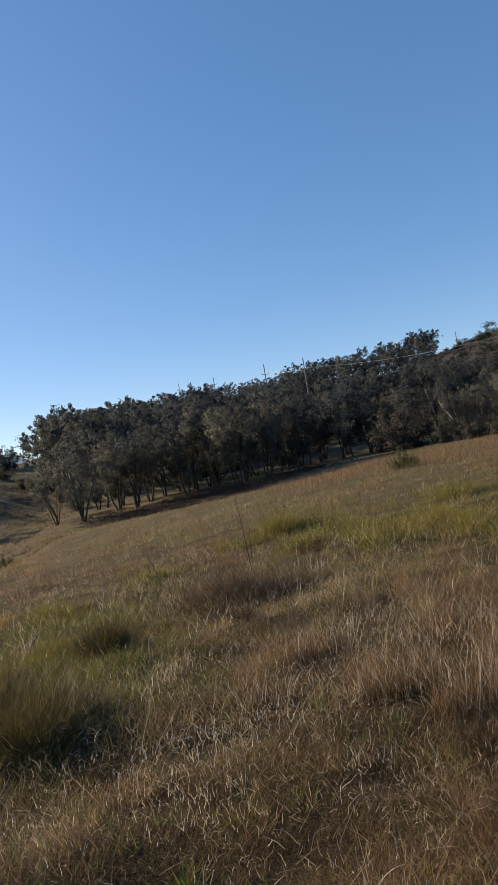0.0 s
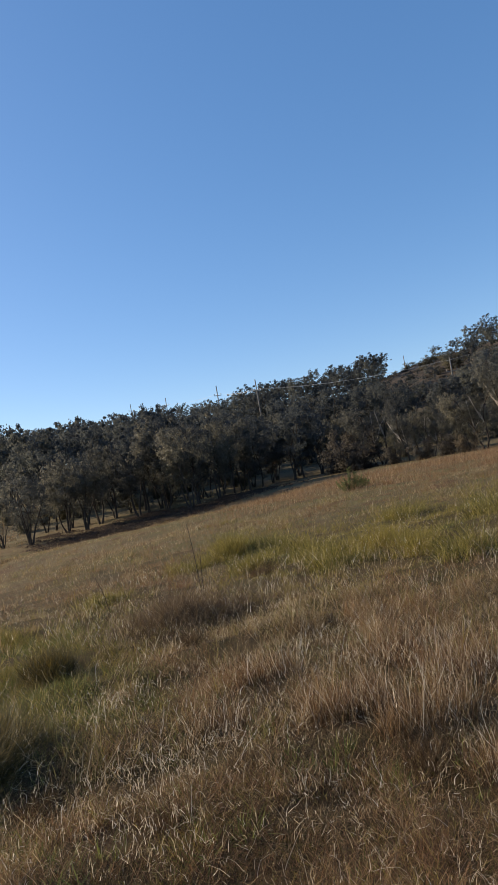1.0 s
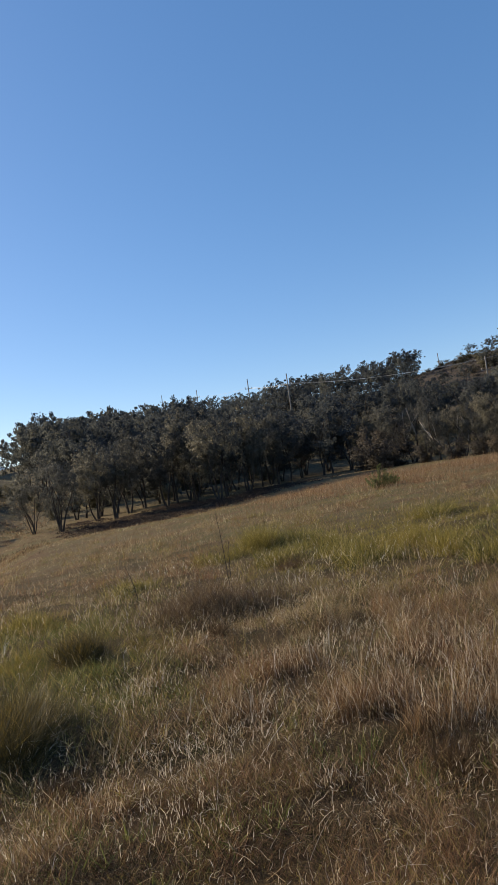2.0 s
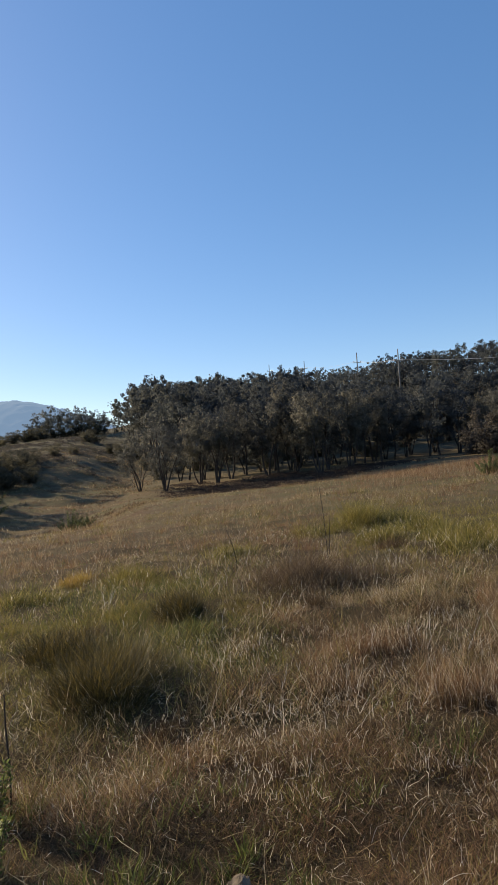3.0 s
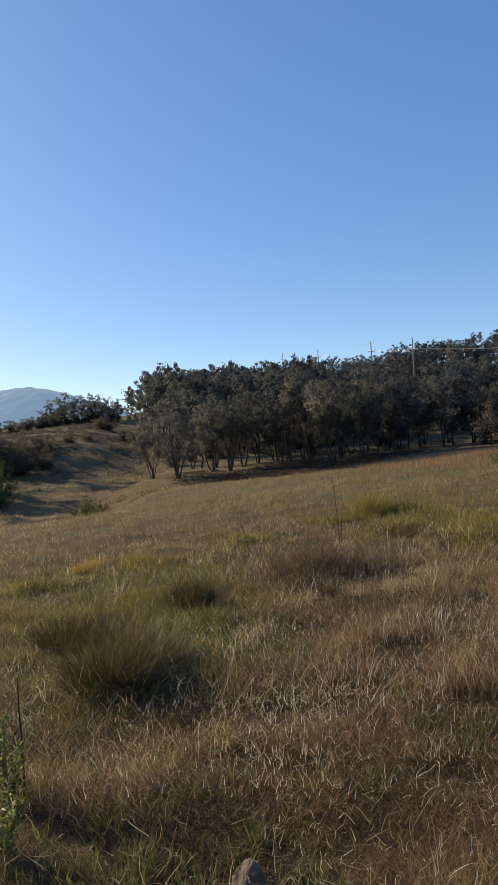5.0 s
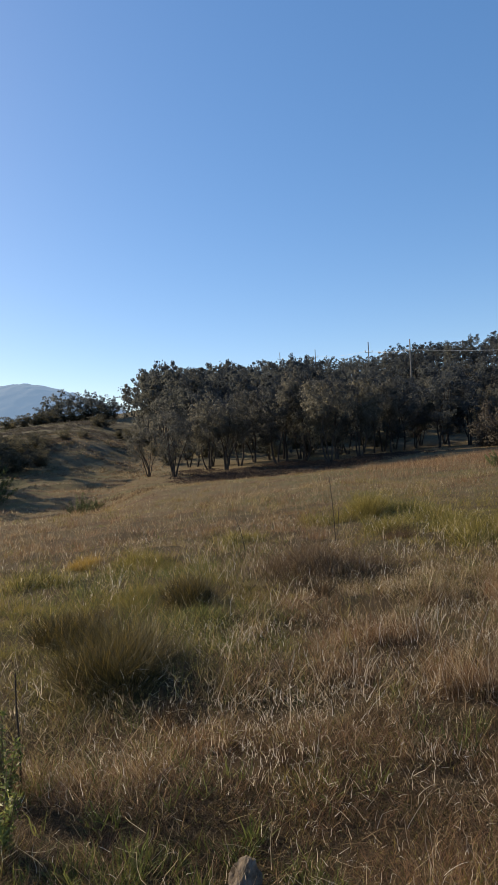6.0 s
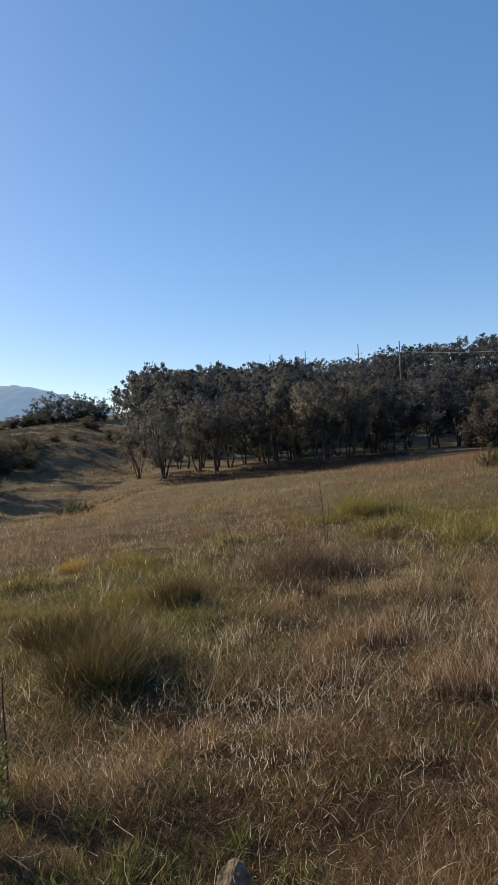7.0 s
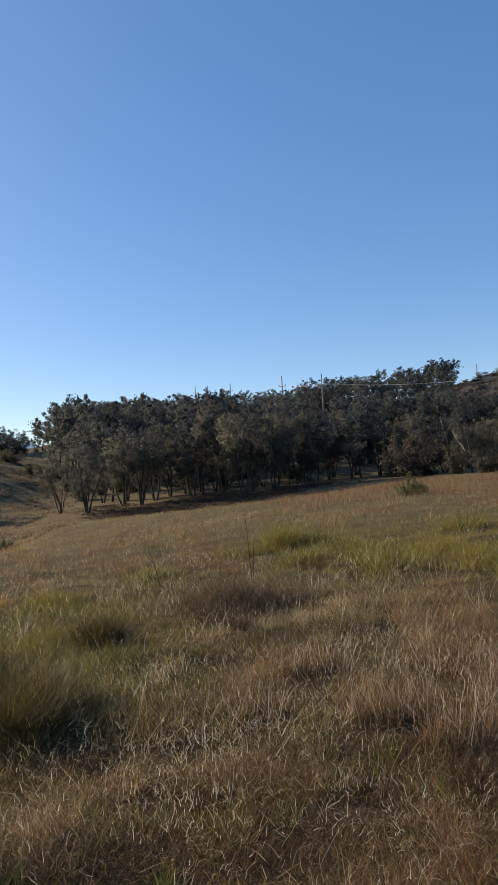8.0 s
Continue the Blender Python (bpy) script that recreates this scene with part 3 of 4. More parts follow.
for k, (az, el, r, wide) in enumerate(((-17.3, 4.7, 132, 1.0), (-16.5, 5.0, 136, 1.1), (-15.4, 4.5, 130, 0.9), (-14.6, 4.95, 134, 1.0), (-13.9, 4.7, 138, 0.9), (-13.1, 4.3, 134, 1.0), (-12.3, 3.9, 138, 0.8),
                                       (-10.9, 4.75, 134, 0.9), (-10.2, 4.6, 138, 0.8), (-9.5, 4.9, 134, 1.0), (-18.1, 3.9, 134, 0.9), (-18.9, 3.1, 132, 0.8), (-19.8, 2.7, 134, 0.8), (-20.8, 2.3, 132, 0.8),
                                       (-21.8, 1.9, 134, 0.8), (-22.9, 1.8, 132, 0.8), (-24.2, 1.7, 134, 0.8))):
    x, y, z = polar(az, r)
    h = EYE + r * math.tan(math.radians(el)) - z
    stand(knoll, az, r, (wide * 0.8, wide * 0.8, h / KNOLL_TOP), k * 2.1)
dark_bush, dark_bush_near = [tagged(bush("dark_shrub", 15, 2.6, 3.4, n, leaf, MAT_SHRUB), "dark green shrub on the grassy slope", "shrub", "shrubs on the slopes")
                             for n, leaf in ((1400, 0.22), (3000, 0.135))]
for k, (az, r, s) in enumerate(((-24, 130, 1.1), (-22.6, 132, 1.0), (-21.4, 129, 1.1), (-20.3, 131, 1.0), (-19.2, 130, 1.1), (-18.2, 131, 1.3), (-17.4, 128, 1.3), (-16.6, 131, 1.2), (-15.8, 129, 1.2), (-15.0, 131, 1.2), (-14.2, 129, 1.3), (-13.4, 131, 1.2), (-12.7, 130, 0.9),
                                 (-13.7, 112, 1.0), (-13.2, 114, 0.8), (-12.1, 98, 0.7), (-11.5, 95, 0.8), (-10.8, 97, 0.8), (-10.2, 93, 0.8), (-15.2, 84, 0.5), (-16.6, 80, 0.6), (-18.8, 78, 0.7),
                                 (-22.2, 72, 1.0), (-21.2, 70, 1.1), (-20.4, 73, 1.0), (-19.5, 68, 0.9), (-22.9, 66, 1.2), (-18.5, 66, 0.7), (-21.8, 64, 1.0), (-20.6, 65, 0.9), (-19.2, 74, 0.8), (-23.4, 74, 1.2))):
    stand(dark_bush_near if r < 90 else dark_bush, az, r, (s * 1.25, s * 1.25, s), k * 0.9)
# undergrowth among the trunks
rng = np.random.default_rng(19)
for k in range(44):
    az = -9.5 + 46 * (k + rng.uniform(0, 1)) / 44
    if 12.5 < az < 17.5 and k % 2:
        continue
    stand(dark_bush_near, az, rng.uniform(67, 80), rng.uniform(0.65, 1.15), k * 1.9)
# low scrub on the bare upper slope, and under the ridge trees
for k in range(46):
    az = rng.uniform(8, 38)
    s = rng.uniform(0.35, 0.8) if 24.5 < az < 29 else rng.uniform(0.8, 1.3)
    stand(dark_bush, az, rng.uniform(122, 172), (s * 1.5, s * 1.5, s), k * 2.3)


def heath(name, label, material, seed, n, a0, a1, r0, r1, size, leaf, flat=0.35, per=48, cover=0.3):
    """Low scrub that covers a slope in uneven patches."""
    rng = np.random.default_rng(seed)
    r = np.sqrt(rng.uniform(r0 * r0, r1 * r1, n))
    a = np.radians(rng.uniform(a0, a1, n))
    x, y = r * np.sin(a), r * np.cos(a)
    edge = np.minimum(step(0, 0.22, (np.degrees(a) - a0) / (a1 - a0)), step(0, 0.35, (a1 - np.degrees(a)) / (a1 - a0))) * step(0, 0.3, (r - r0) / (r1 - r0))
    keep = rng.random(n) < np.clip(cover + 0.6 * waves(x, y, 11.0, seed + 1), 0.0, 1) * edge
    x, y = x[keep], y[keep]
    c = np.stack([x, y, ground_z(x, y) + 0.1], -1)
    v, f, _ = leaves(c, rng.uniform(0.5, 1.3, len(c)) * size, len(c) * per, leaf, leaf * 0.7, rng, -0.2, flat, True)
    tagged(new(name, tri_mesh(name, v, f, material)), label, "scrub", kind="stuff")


heath("brown_heath", "low brown scrub in patches over the knoll", MAT_LEAF_BROWN, 301, 2600, -27, -8.5, 56, 120, 0.7, 0.13)
heath("olive_heath", "low olive scrub in patches over the knoll", MAT_SHRUB, 307, 1500, -27, -8.5, 50, 135, 0.6, 0.13)
heath("ridge_heath", "low brown scrub over the bare hill slope", MAT_LEAF_BROWN, 311, 520, 22, 36, 104, 170, 0.8, 0.32)
# added dark scrub, in place of the shadow before the tree line
heath("bracken", "low dark scrub standing in for shadow along the woods", MAT_SHADE_BAND, 331, 5600, -9.0, 17, 43, 56, 0.42, 0.08, 0.10, 18, 0.45)
for k, (az, r, s) in enumerate(((-22.9, 47, 1.0), (-24.6, 50, 1.5))):
    stand(green, az, r, s * 2.4, k)
# trees on the near side of the gully, whose shade lies across it
for k, (az, r, h) in enumerate(((-27.5, 44, 7.0), (-29, 50, 8.0), (-26.8, 58, 8.0), (-29, 64, 8.5), (-27.2, 74, 9), (-29.5, 80, 9), (-27, 90, 9), (-28, 100, 9), (-31, 92, 9))):
    stand(back[k % 3], az, r, h / 10, k * 1.1)
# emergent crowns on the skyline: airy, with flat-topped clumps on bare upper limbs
airy = [tagged(tree("gum_tree", 141 + k, 8.0, stems=st, spread=sp, clear=0.5, n_leaf=nl, leaf=0.24, limbs=li, clump=cm, leaf_mat=MAT_LEAF_FAR_HAZE, single=True),
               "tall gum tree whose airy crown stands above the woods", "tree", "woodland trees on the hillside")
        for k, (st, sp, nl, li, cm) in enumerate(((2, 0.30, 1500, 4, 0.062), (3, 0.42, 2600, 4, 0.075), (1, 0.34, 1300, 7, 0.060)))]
AIRY_TOP = [max(v.co.z for v in next(c for c in ob.children if c.name.startswith("crown")).data.vertices) for ob in airy]
for k, (az, el, r, kind) in enumerate(((-9.9, 5.95, 100, 1), (-9.2, 6.2, 96, 1), (-8.6, 6.5, 92, 0), (-8.0, 7.1, 90, 2), (-7.5, 6.8, 96, 0), (-2.9, 6.85, 100, 2), (-2.2, 7.05, 118, 1), (-1.8, 6.8, 112, 0), (0.5, 6.9, 124, 1), (1.2, 6.75, 120, 0),
                                       (3.0, 6.95, 116, 1), (3.6, 7.25, 112, 1), (4.1, 7.0, 118, 1), (6.0, 6.8, 128, 2), (8.4, 6.6, 136, 1), (11.2, 6.95, 140, 1), (12.5, 7.45, 142, 1), (13.7, 7.35, 146, 2), (15.3, 7.4, 148, 1), (16.5, 7.1, 148, 0),
                                       (18.1, 7.75, 148, 2), (20.3, 7.65, 150, 0), (22.8, 8.15, 148, 1), (23.6, 8.15, 146, 1), (24.2, 7.8, 150, 0), (29.0, 7.6, 150, 1), (30.6, 7.8, 148, 1), (32.0, 8.7, 146, 1), (33.5, 9.1, 146, 0))):
    x, y, z = polar(az, r)
    h = EYE + r * math.tan(math.radians(el + 0.12)) - z
    wide = min(max(r * 0.0062, 0.8 * h / 8), 1.25 * h / 8)
    stand(airy[kind], az, r, (wide, wide, h / AIRY_TOP[kind]), k * 2.7)
for ob in (*front, dead_limbed, *back, *airy, brown, green, knoll, dark_bush, dark_bush_near):
    drop_source(ob)

# ---------------------------------------------------------------- power line


def utility_pole(height, arm):
    root = new("utility_pole")
    child("post", tri_mesh("post", *tube([(0, 0, -0.5), (0, 0, height * 0.5), (0, 0, height)], [0.13, 0.115, 0.09], 9), MAT_POLE, True), root)
    if arm:
        bm = bmesh.new()
        bmesh.ops.create_cube(bm, size=1, matrix=Matrix.Translation((0, -0.16, height - 2.0)) @ Matrix.Diagonal((arm, 0.09, 0.10, 1)))
        bmesh.ops.bevel(bm, geom=bm.edges[:], offset=0.012, segments=1)
        me = bpy.data.meshes.new("crossarm")
        bm.to_mesh(me)
        bm.free()
        me.materials.append(MAT_POLE)
        beam = child("crossarm", me, root)
        for s in (-0.45, 0.45):
            x = s * arm
            child("insulator", tri_mesh("insulator", *tube([(x, -0.16, height - 1.92), (x, -0.16, height - 1.8), (x, -0.16, height - 1.74), (x, -0.16, height - 1.66)], [0.04, 0.09, 0.05, 0.08], 8), MAT_GLASS_CAP, True), beam, "brown porcelain insulator")
    return tagged(root, "tall weathered timber power pole above the trees", "pole", "power poles along the hillside")


POLES = [(2.1, 190, 7.38, 1.5), (5.2, 172, 7.46, 1.5), (9.8, 128, 7.80, 1.5), (13.3, 112, 7.77, 1.6), (30.0, 98, 6.43, 1.6), (26.3, 176, 7.37, 0)]
TOPS = []
for az, r, el, arm in POLES:
    x, y, z = polar(az, r)
    top = EYE + r * math.tan(math.radians(el))
    p = utility_pole(top - z, arm)
    p.matrix_basis = Matrix.Translation((x, y, z)) @ Matrix.Rotation(radians(-az + 15), 4, "Z")
    TOPS.append(Vector((x, y, top)))


def wire(a, b, sag, thick):
    cu = bpy.data.curves.new("power_wire", "CURVE")
    cu.dimensions = "3D"
    cu.bevel_depth, cu.bevel_resolution = thick, 1
    sp = cu.splines.new("POLY")
    sp.points.add(24)
    for i, p in enumerate(sp.points):
        u = i / 24
        q = a.lerp(b, u)
        p.co = (q.x, q.y, q.z - sag * 4 * u * (1 - u), 1)
    cu.materials.append(MAT_WIRE)
    tagged(new("power_wire", cu), "thin pale power wire strung between poles", "wire", "wires of the power line")


for i, k in ((2, 3), (3, 4)):
    for s in (-1.0, 1.0):
        o = Vector((s * 0.65, 0, -1.7))
        wire(TOPS[i] + o, TOPS[k] + o + (Vector((0, 0, 1.4)) if k == 4 else Vector((0, 0, 0))), 0.8 if k == 4 else 0.4, 0.012)
wire(TOPS[4] + Vector((0, 0, -0.3)), Vector((95, 62, 17.5)), 0.6, 0.012)
for i, k in ((0, 1), (1, 2)):
    wire(TOPS[i] + Vector((0, 0, -1.7)), TOPS[k] + Vector((0, 0, -1.7)), 0.5, 0.016)

# ---------------------------------------------------------------- grass


def blades(x, y, height, width, lean, rng, segs=3, az=None, base=None, curl=1.0, wiggle=0.14):
    """Grass blades rooted at x, y: each a narrow curved strip that ends in a point."""
    n = len(x)
    z = ground_z(x, y) - 0.02 if base is None else base
    a = rng.uniform(0, 2 * math.pi, n) if az is None else az
    w = rng.uniform(0, 2 * math.pi, n)
    levels = np.arange(segs) / segs
    rows = []
    tilt = lean * rng.uniform(0.2, 1.6, n)
    ph, fr = rng.uniform(0, 6.28, n), rng.uniform(3, 8, n)
    for u in list(levels) + [1.0]:
        th = tilt * (1 + curl * u)
        hx, hz = height * u * np.sin(th), height * u * np.cos(th)
        sway = wiggle * height * (np.sin(ph + fr * u) - np.sin(ph)) * u
        c = np.stack([x + hx * np.cos(a) - sway * np.sin(a), y + hx * np.sin(a) + sway * np.cos(a), z + np.maximum(hz, 0.01)], -1)
        if u < 1:
            hw = (width * 0.5 * (1 - 0.6 * u))[:, None] * np.stack([np.cos(w), np.sin(w), np.zeros(n)], -1)
            rows += [c - hw, c + hw]
        else:
            rows.append(c)
    v = np.stack(rows, 1)
    m = v.shape[1]
    t = []
    for s in range(segs - 1):
        t += [(2 * s, 2 * s + 1, 2 * s + 3), (2 * s, 2 * s + 3, 2 * s + 2)]
    t.append((2 * segs - 2, 2 * segs - 1, 2 * segs))
    f = (np.arange(n)[:, None, None] * m + np.array(t)[None]).reshape(-1, 3)
    return v.reshape(-1, 3), f


def scatter(r0, r1, density, rng, a0=-26.0, a1=37.0):
    n = int(density * math.radians(a1 - a0) / 2 * (r1 * r1 - r0 * r0))
    r = np.sqrt(rng.uniform(r0 * r0, r1 * r1, n))
    a = np.radians(rng.uniform(a0, a1, n))
    return r * np.sin(a), r * np.cos(a), r, np.degrees(a)


def zones(x, y, r, az):
    """How russet, how olive and how green the sward is at a place (0 to 1)."""
    n1, n2, n3 = waves(x, y, 2.6, 41), waves(x, y, 7.0, 42), waves(x, y, 1.3, 43)
    band = np.exp(-((r - 13) / 5.0) ** 2) * step(3, 10, az) + 1.0 * np.exp(-((r - 6.9) / 3.4) ** 2) * (1 - step(-8, 5, az)) * step(3.2, 4.6, r)
    olive = np.clip(0.02 + 0.10 * step(3, 5, r) + 0.75 * band + 0.18 * n2, 0, 0.9)
    russet = np.clip(0.54 + 0.30 * n1 + 0.25 * step(25, 38, r) * step(8, 20, az) - 0.5 * band + 0.42 * (1 - step(4, 6, r)) - 0.2 * step(12, 20, r) * (1 - step(8, 16, az)), 0.05, 0.9)
    russet = np.clip(russet + 0.35 * np.exp(-((r - 4.8) / 1.4) ** 2) * step(3, 10, az), 0.05, 0.92)
    green = np.clip(0.08 + 0.26 * np.exp(-((r - 5.8) / 2.2) ** 2) * (1 - step(-4, 5, az)) + 0.18 * n3 + 0.22 * (1 - step(2.2, 3.4, r)) * (1 - step(-6, 6, az)) - 0.08 * step(4, 9, r) + 0.13 * band, 0, 0.6)
    return russet, olive, green


def hollow(x, y):
    """Small open hollows in the sward (0 to 1)."""
    return step(0.05, 0.6, waves(x, y, 0.7, 95) * 0.75 + 0.45 * waves(x, y, 2.4, 96)) * step(2.1, 3.0, np.hypot(x, y))


grass = {"straw": [], "russet": [], "olive": [], "green": []}
rng = np.random.default_rng(77)


def sward(r0, r1, clumps, per, size, h0, w0, segs, rng):
    """Grass between two distances: clumps of blades that share a lean, a kind and a height."""
    cx, cy, cr, ca = scatter(r0, r1, clumps, rng)
    thick = 0.55 + 0.50 * waves(cx, cy, 0.55, 51) + 0.34 * waves(cx, cy, 1.5, 52)
    low = hollow(cx, cy) * (1 - step(9, 16, cr))
    keep = rng.random(len(cx)) < np.clip(thick, 0.62 if r1 < 4 else 0.42, 1.0) * (1 - (0.38 if r1 < 4 else 0.08) * low)
    low = low[keep]
    cx, cy, cr, ca, thick = cx[keep], cy[keep], cr[keep], ca[keep], thick[keep]
    ru, ol, gr = zones(cx, cy, cr, ca)
    u = rng.random(len(cx))
    kind = np.where(u < ol, 2, np.where(u < ol + (1 - ol) * ru, 1, 0))
    kind = np.where(rng.random(len(cx)) < gr + 0.22 * low, 3, kind)
    hc = h0 * np.exp(rng.normal(0, 0.30, len(cx))) * np.clip(0.55 + 0.5 * thick + 0.25 * waves(cx, cy, 3.1, 53), 0.5, 1.7)
    hc = hc * (1 + 0.35 * np.exp(-((cr - 4.8) / 1.4) ** 2) * step(3, 10, ca))
    hc = np.where(kind == 3, hc * 0.55, hc) * (1.12 - (0.66 if r1 < 4 else 0.5) * low)
    for ta, tr, rad in ((-13.6, 4.75, 0.5), (-17.6, 5.9, 0.45), (-6.9, 6.6, 0.4)):
        tx, ty = tr * math.sin(math.radians(ta)), tr * math.cos(math.radians(ta))
        hc = hc * (1 - 0.35 * np.exp(-((cx - tx - 0.15) ** 2 + (cy - ty + 0.25) ** 2) / rad ** 2))
    lc, tc = rng.uniform(0, 2 * math.pi, len(cx)), rng.uniform(0.02, 1.25, len(cx)) 
    n = rng.poisson(per, len(cx))
    i = np.repeat(np.arange(len(cx)), n)
    m = len(i)
    q, a = size * np.sqrt(rng.random(m)), rng.uniform(0, 2 * math.pi, m)
    x, y = cx[i] + q * np.cos(a), cy[i] + q * np.sin(a)
    # each blade fans out from the clump and follows its lean
    dx = np.cos(a) * q / size * 0.35 + np.cos(lc[i]) * tc[i] + rng.normal(0, 0.36, m)
    dy = np.sin(a) * q / size * 0.35 + np.sin(lc[i]) * tc[i] + rng.normal(0, 0.36, m)
    h = hc[i] * rng.uniform(0.35, 1.15, m)
    w = w0 * rng.uniform(0.5, 1.4, m) * np.where(kind[i] == 3, 1.7, 1.0)
    for k, name in enumerate(grass):
        s = kind[i] == k
        if s.any():
            grass[name].append(blades(x[s], y[s], h[s], w[s], np.hypot(dx, dy)[s] * 0.75, rng, segs, az=np.arctan2(dy, dx)[s], curl=rng.uniform(0.2, 2.4, int(s.sum())), wiggle=0.28 if r1 < 8 else 0.2))


#     from   to  clumps blades size  height width  parts
sward(1.5, 3.6, 640, 20, 0.062, 0.138, 0.0023, 3, rng)
sward(3.2, 7.6, 205, 22, 0.080, 0.160, 0.0028, 3, rng)
sward(6.2, 13.0, 80, 19, 0.105, 0.175, 0.0046, 2, rng)
sward(13.0, 24.0, 42, 15, 0.170, 0.18, 0.0066, 2, rng)
sward(24.0, 42.0, 20, 11, 0.260, 0.13, 0.011, 1, rng)
# tall russet fringe where the paddock climbs
fx, fy, fr, fa = scatter(25, 42, 95, rng, 3, 37)
keep = rng.random(len(fx)) < np.clip(0.5 + 0.5 * waves(fx, fy, 3.0, 57), 0.05, 1) * step(3, 17, fa)
fx, fy = fx[keep], fy[keep]
n = len(fx)
grass["russet"].append(blades(fx, fy, rng.uniform(0.18, 0.55, n), np.full(n, 0.011), rng.uniform(0.05, 0.5, n), rng, 1))
sward(42.0, 64.0, 3.0, 9, 0.400, 0.10, 0.030, 1, rng)
# the same grass goes on, coarser, around and behind the path
for r0, r1, a0, a1, per_m in ((0.4, 1.5, -29, 44, 1500), (0.4, 4.0, 44, 331, 450), (4.0, 16.0, 44, 331, 60)):
    x, y, r, az = scatter(r0, r1, per_m, rng, a0, a1)
    pick = rng.random(len(x))
    n1 = waves(x, y, 2.6, 41)
    for name, lo, hi in (("straw", 0.0, 0.4), ("russet", 0.4, 0.8), ("olive", 0.8, 1.0)):
        k = (pick + 0.12 * n1 >= lo) & (pick + 0.12 * n1 < hi)
        m = int(k.sum())
        grass[name].append(blades(x[k], y[k], rng.uniform(0.05, 0.2, m), 0.006 + 0.0008 * r[k], rng.uniform(0.1, 0.9, m), rng, 2))
TEXT = {"straw": ("dry straw-coloured grass over the whole paddock", MAT_STRAW), "russet": ("russet-brown dry grass in loose patches", MAT_RUSSET),
        "olive": ("olive-yellow coarse grass in clumped drifts", MAT_OLIVE), "green": ("short fresh green grass among dry thatch", MAT_GREEN)}
for name, pieces in grass.items():
    ob = new(name + "_grass", tri_mesh(name + "_grass", *merge(pieces), TEXT[name][1]))
    tagged(ob, TEXT[name][0], "grass", kind="stuff")

# lumpy grass tufts over the gully and the bank
for name, mat, seed, per_m in (("bank_straw", MAT_STRAW, 73, 1.3), ("bank_russet", MAT_RUSSET, 74, 1.6), ("bank_dead", MAT_DEAD_AND_SHADE, 75, 2.2)):
    x, y, r, az = scatter(24, 92, per_m, rng, -27.5, -7)
    keep = rng.random(len(x)) < np.clip(0.3 + 0.7 * waves(x * 0.5, y, 5.0, seed), 0.03, 1) * (1 - step(-11, -7, az)) * step(24, 34, r)
    x, y, r = x[keep], y[keep], r[keep]
    big = np.repeat(rng.uniform(0.5, 1.3, len(x)), 16)
    x, y, r = np.repeat(x, 16), np.repeat(y, 16), np.repeat(r, 16)
    n = len(x)
    x, y = x + rng.normal(0, 0.28, n) * big, y + rng.normal(0, 0.2, n) * big
    v, f = blades(x, y, rng.uniform(0.10, 0.30, n) * big, 0.012 + 0.0005 * r, rng.uniform(0.2, 1.1, n), rng, 1)
    tagged(new(name + "_tufts", tri_mesh(name + "_tufts", v, f, mat)), "rough dry grass tufts over the gully bank", "grass", kind="stuff")

# coarse grass on the knoll and along the gully
for name, mat, seed, text in (("knoll_straw", MAT_STRAW, 71, "pale rough grass clumps over the knoll"), ("knoll_grass", MAT_TUSSOCK, 72, "coarse olive-brown grass clumps over the knoll")):
    x, y, r, az = scatter(52, 165, 1.8, rng, -27, -8)
    keep = rng.random(len(x)) < np.clip(0.25 + 0.55 * waves(x, y, 8.0, seed), 0.02, 1)
    x, y = np.repeat(x[keep], 7), np.repeat(y[keep], 7)
    n = len(x)
    x, y = x + rng.normal(0, 0.5, n), y + rng.normal(0, 0.5, n)
    v, f = blades(x, y, rng.uniform(0.06, 0.2, n), np.full(n, 0.07), rng.uniform(0.4, 1.4, n), rng, 1)
    tagged(new(name, tri_mesh(name, v, f, mat)), text, "grass", kind="stuff")

# matted thatch: stems lying almost flat near the ground
for r0, r1, dens, wd in ((1.5, 3.8, 7000, 0.0019), (3.4, 7.5, 2100, 0.0031), (6.6, 14.0, 420, 0.0058)):
    x, y, r, az = scatter(r0, r1, dens, rng)
    keep = rng.random(len(x)) > (0.45 if r0 < 3 else 0.15) * hollow(x, y)
    x, y = x[keep], y[keep]
    n = len(x)
    h = rng.uniform(0.04, 0.13, n) * np.clip(1 + 0.4 * waves(x, y, 0.9, 81), 0.4, 1.7) * (1 - 0.5 * hollow(x, y))
    olive = rng.random(n) < zones(x, y, np.hypot(x, y), np.degrees(np.arctan2(x, y)))[1] * 1.1
    v, f = blades(x[olive], y[olive], h[olive], np.full(int(olive.sum()), wd), rng.uniform(0.1, 1.2, int(olive.sum())), rng, 2, wiggle=0.7)
    tagged(new("short_olive_grass", tri_mesh("short_olive_grass", v, f, MAT_OLIVE)), "short fuzzy olive grass close to the ground", "grass", kind="stuff")
    x, y, h = x[~olive], y[~olive], h[~olive]
    n = len(x)
    v, f = blades(x, y, h, np.full(n, wd), rng.uniform(0.1, 1.2, n), rng, 2, wiggle=0.7)
    tagged(new("short_dry_grass", tri_mesh("short_dry_grass", v, f, MAT_STRAW if 3 < r0 < 6 else MAT_RUSSET)), "short fuzzy dry grass close to the ground", "grass", kind="stuff")

# close olive turf between the tussocks
x, y, r, az = scatter(3.9, 9.5, 760, rng, -26, 6)
keep = rng.random(len(x)) < (1 - step(-4, 5, az)) * np.clip(0.75 + 0.3 * waves(x, y, 1.1, 83), 0.2, 1)
x, y, r = x[keep], y[keep], r[keep]
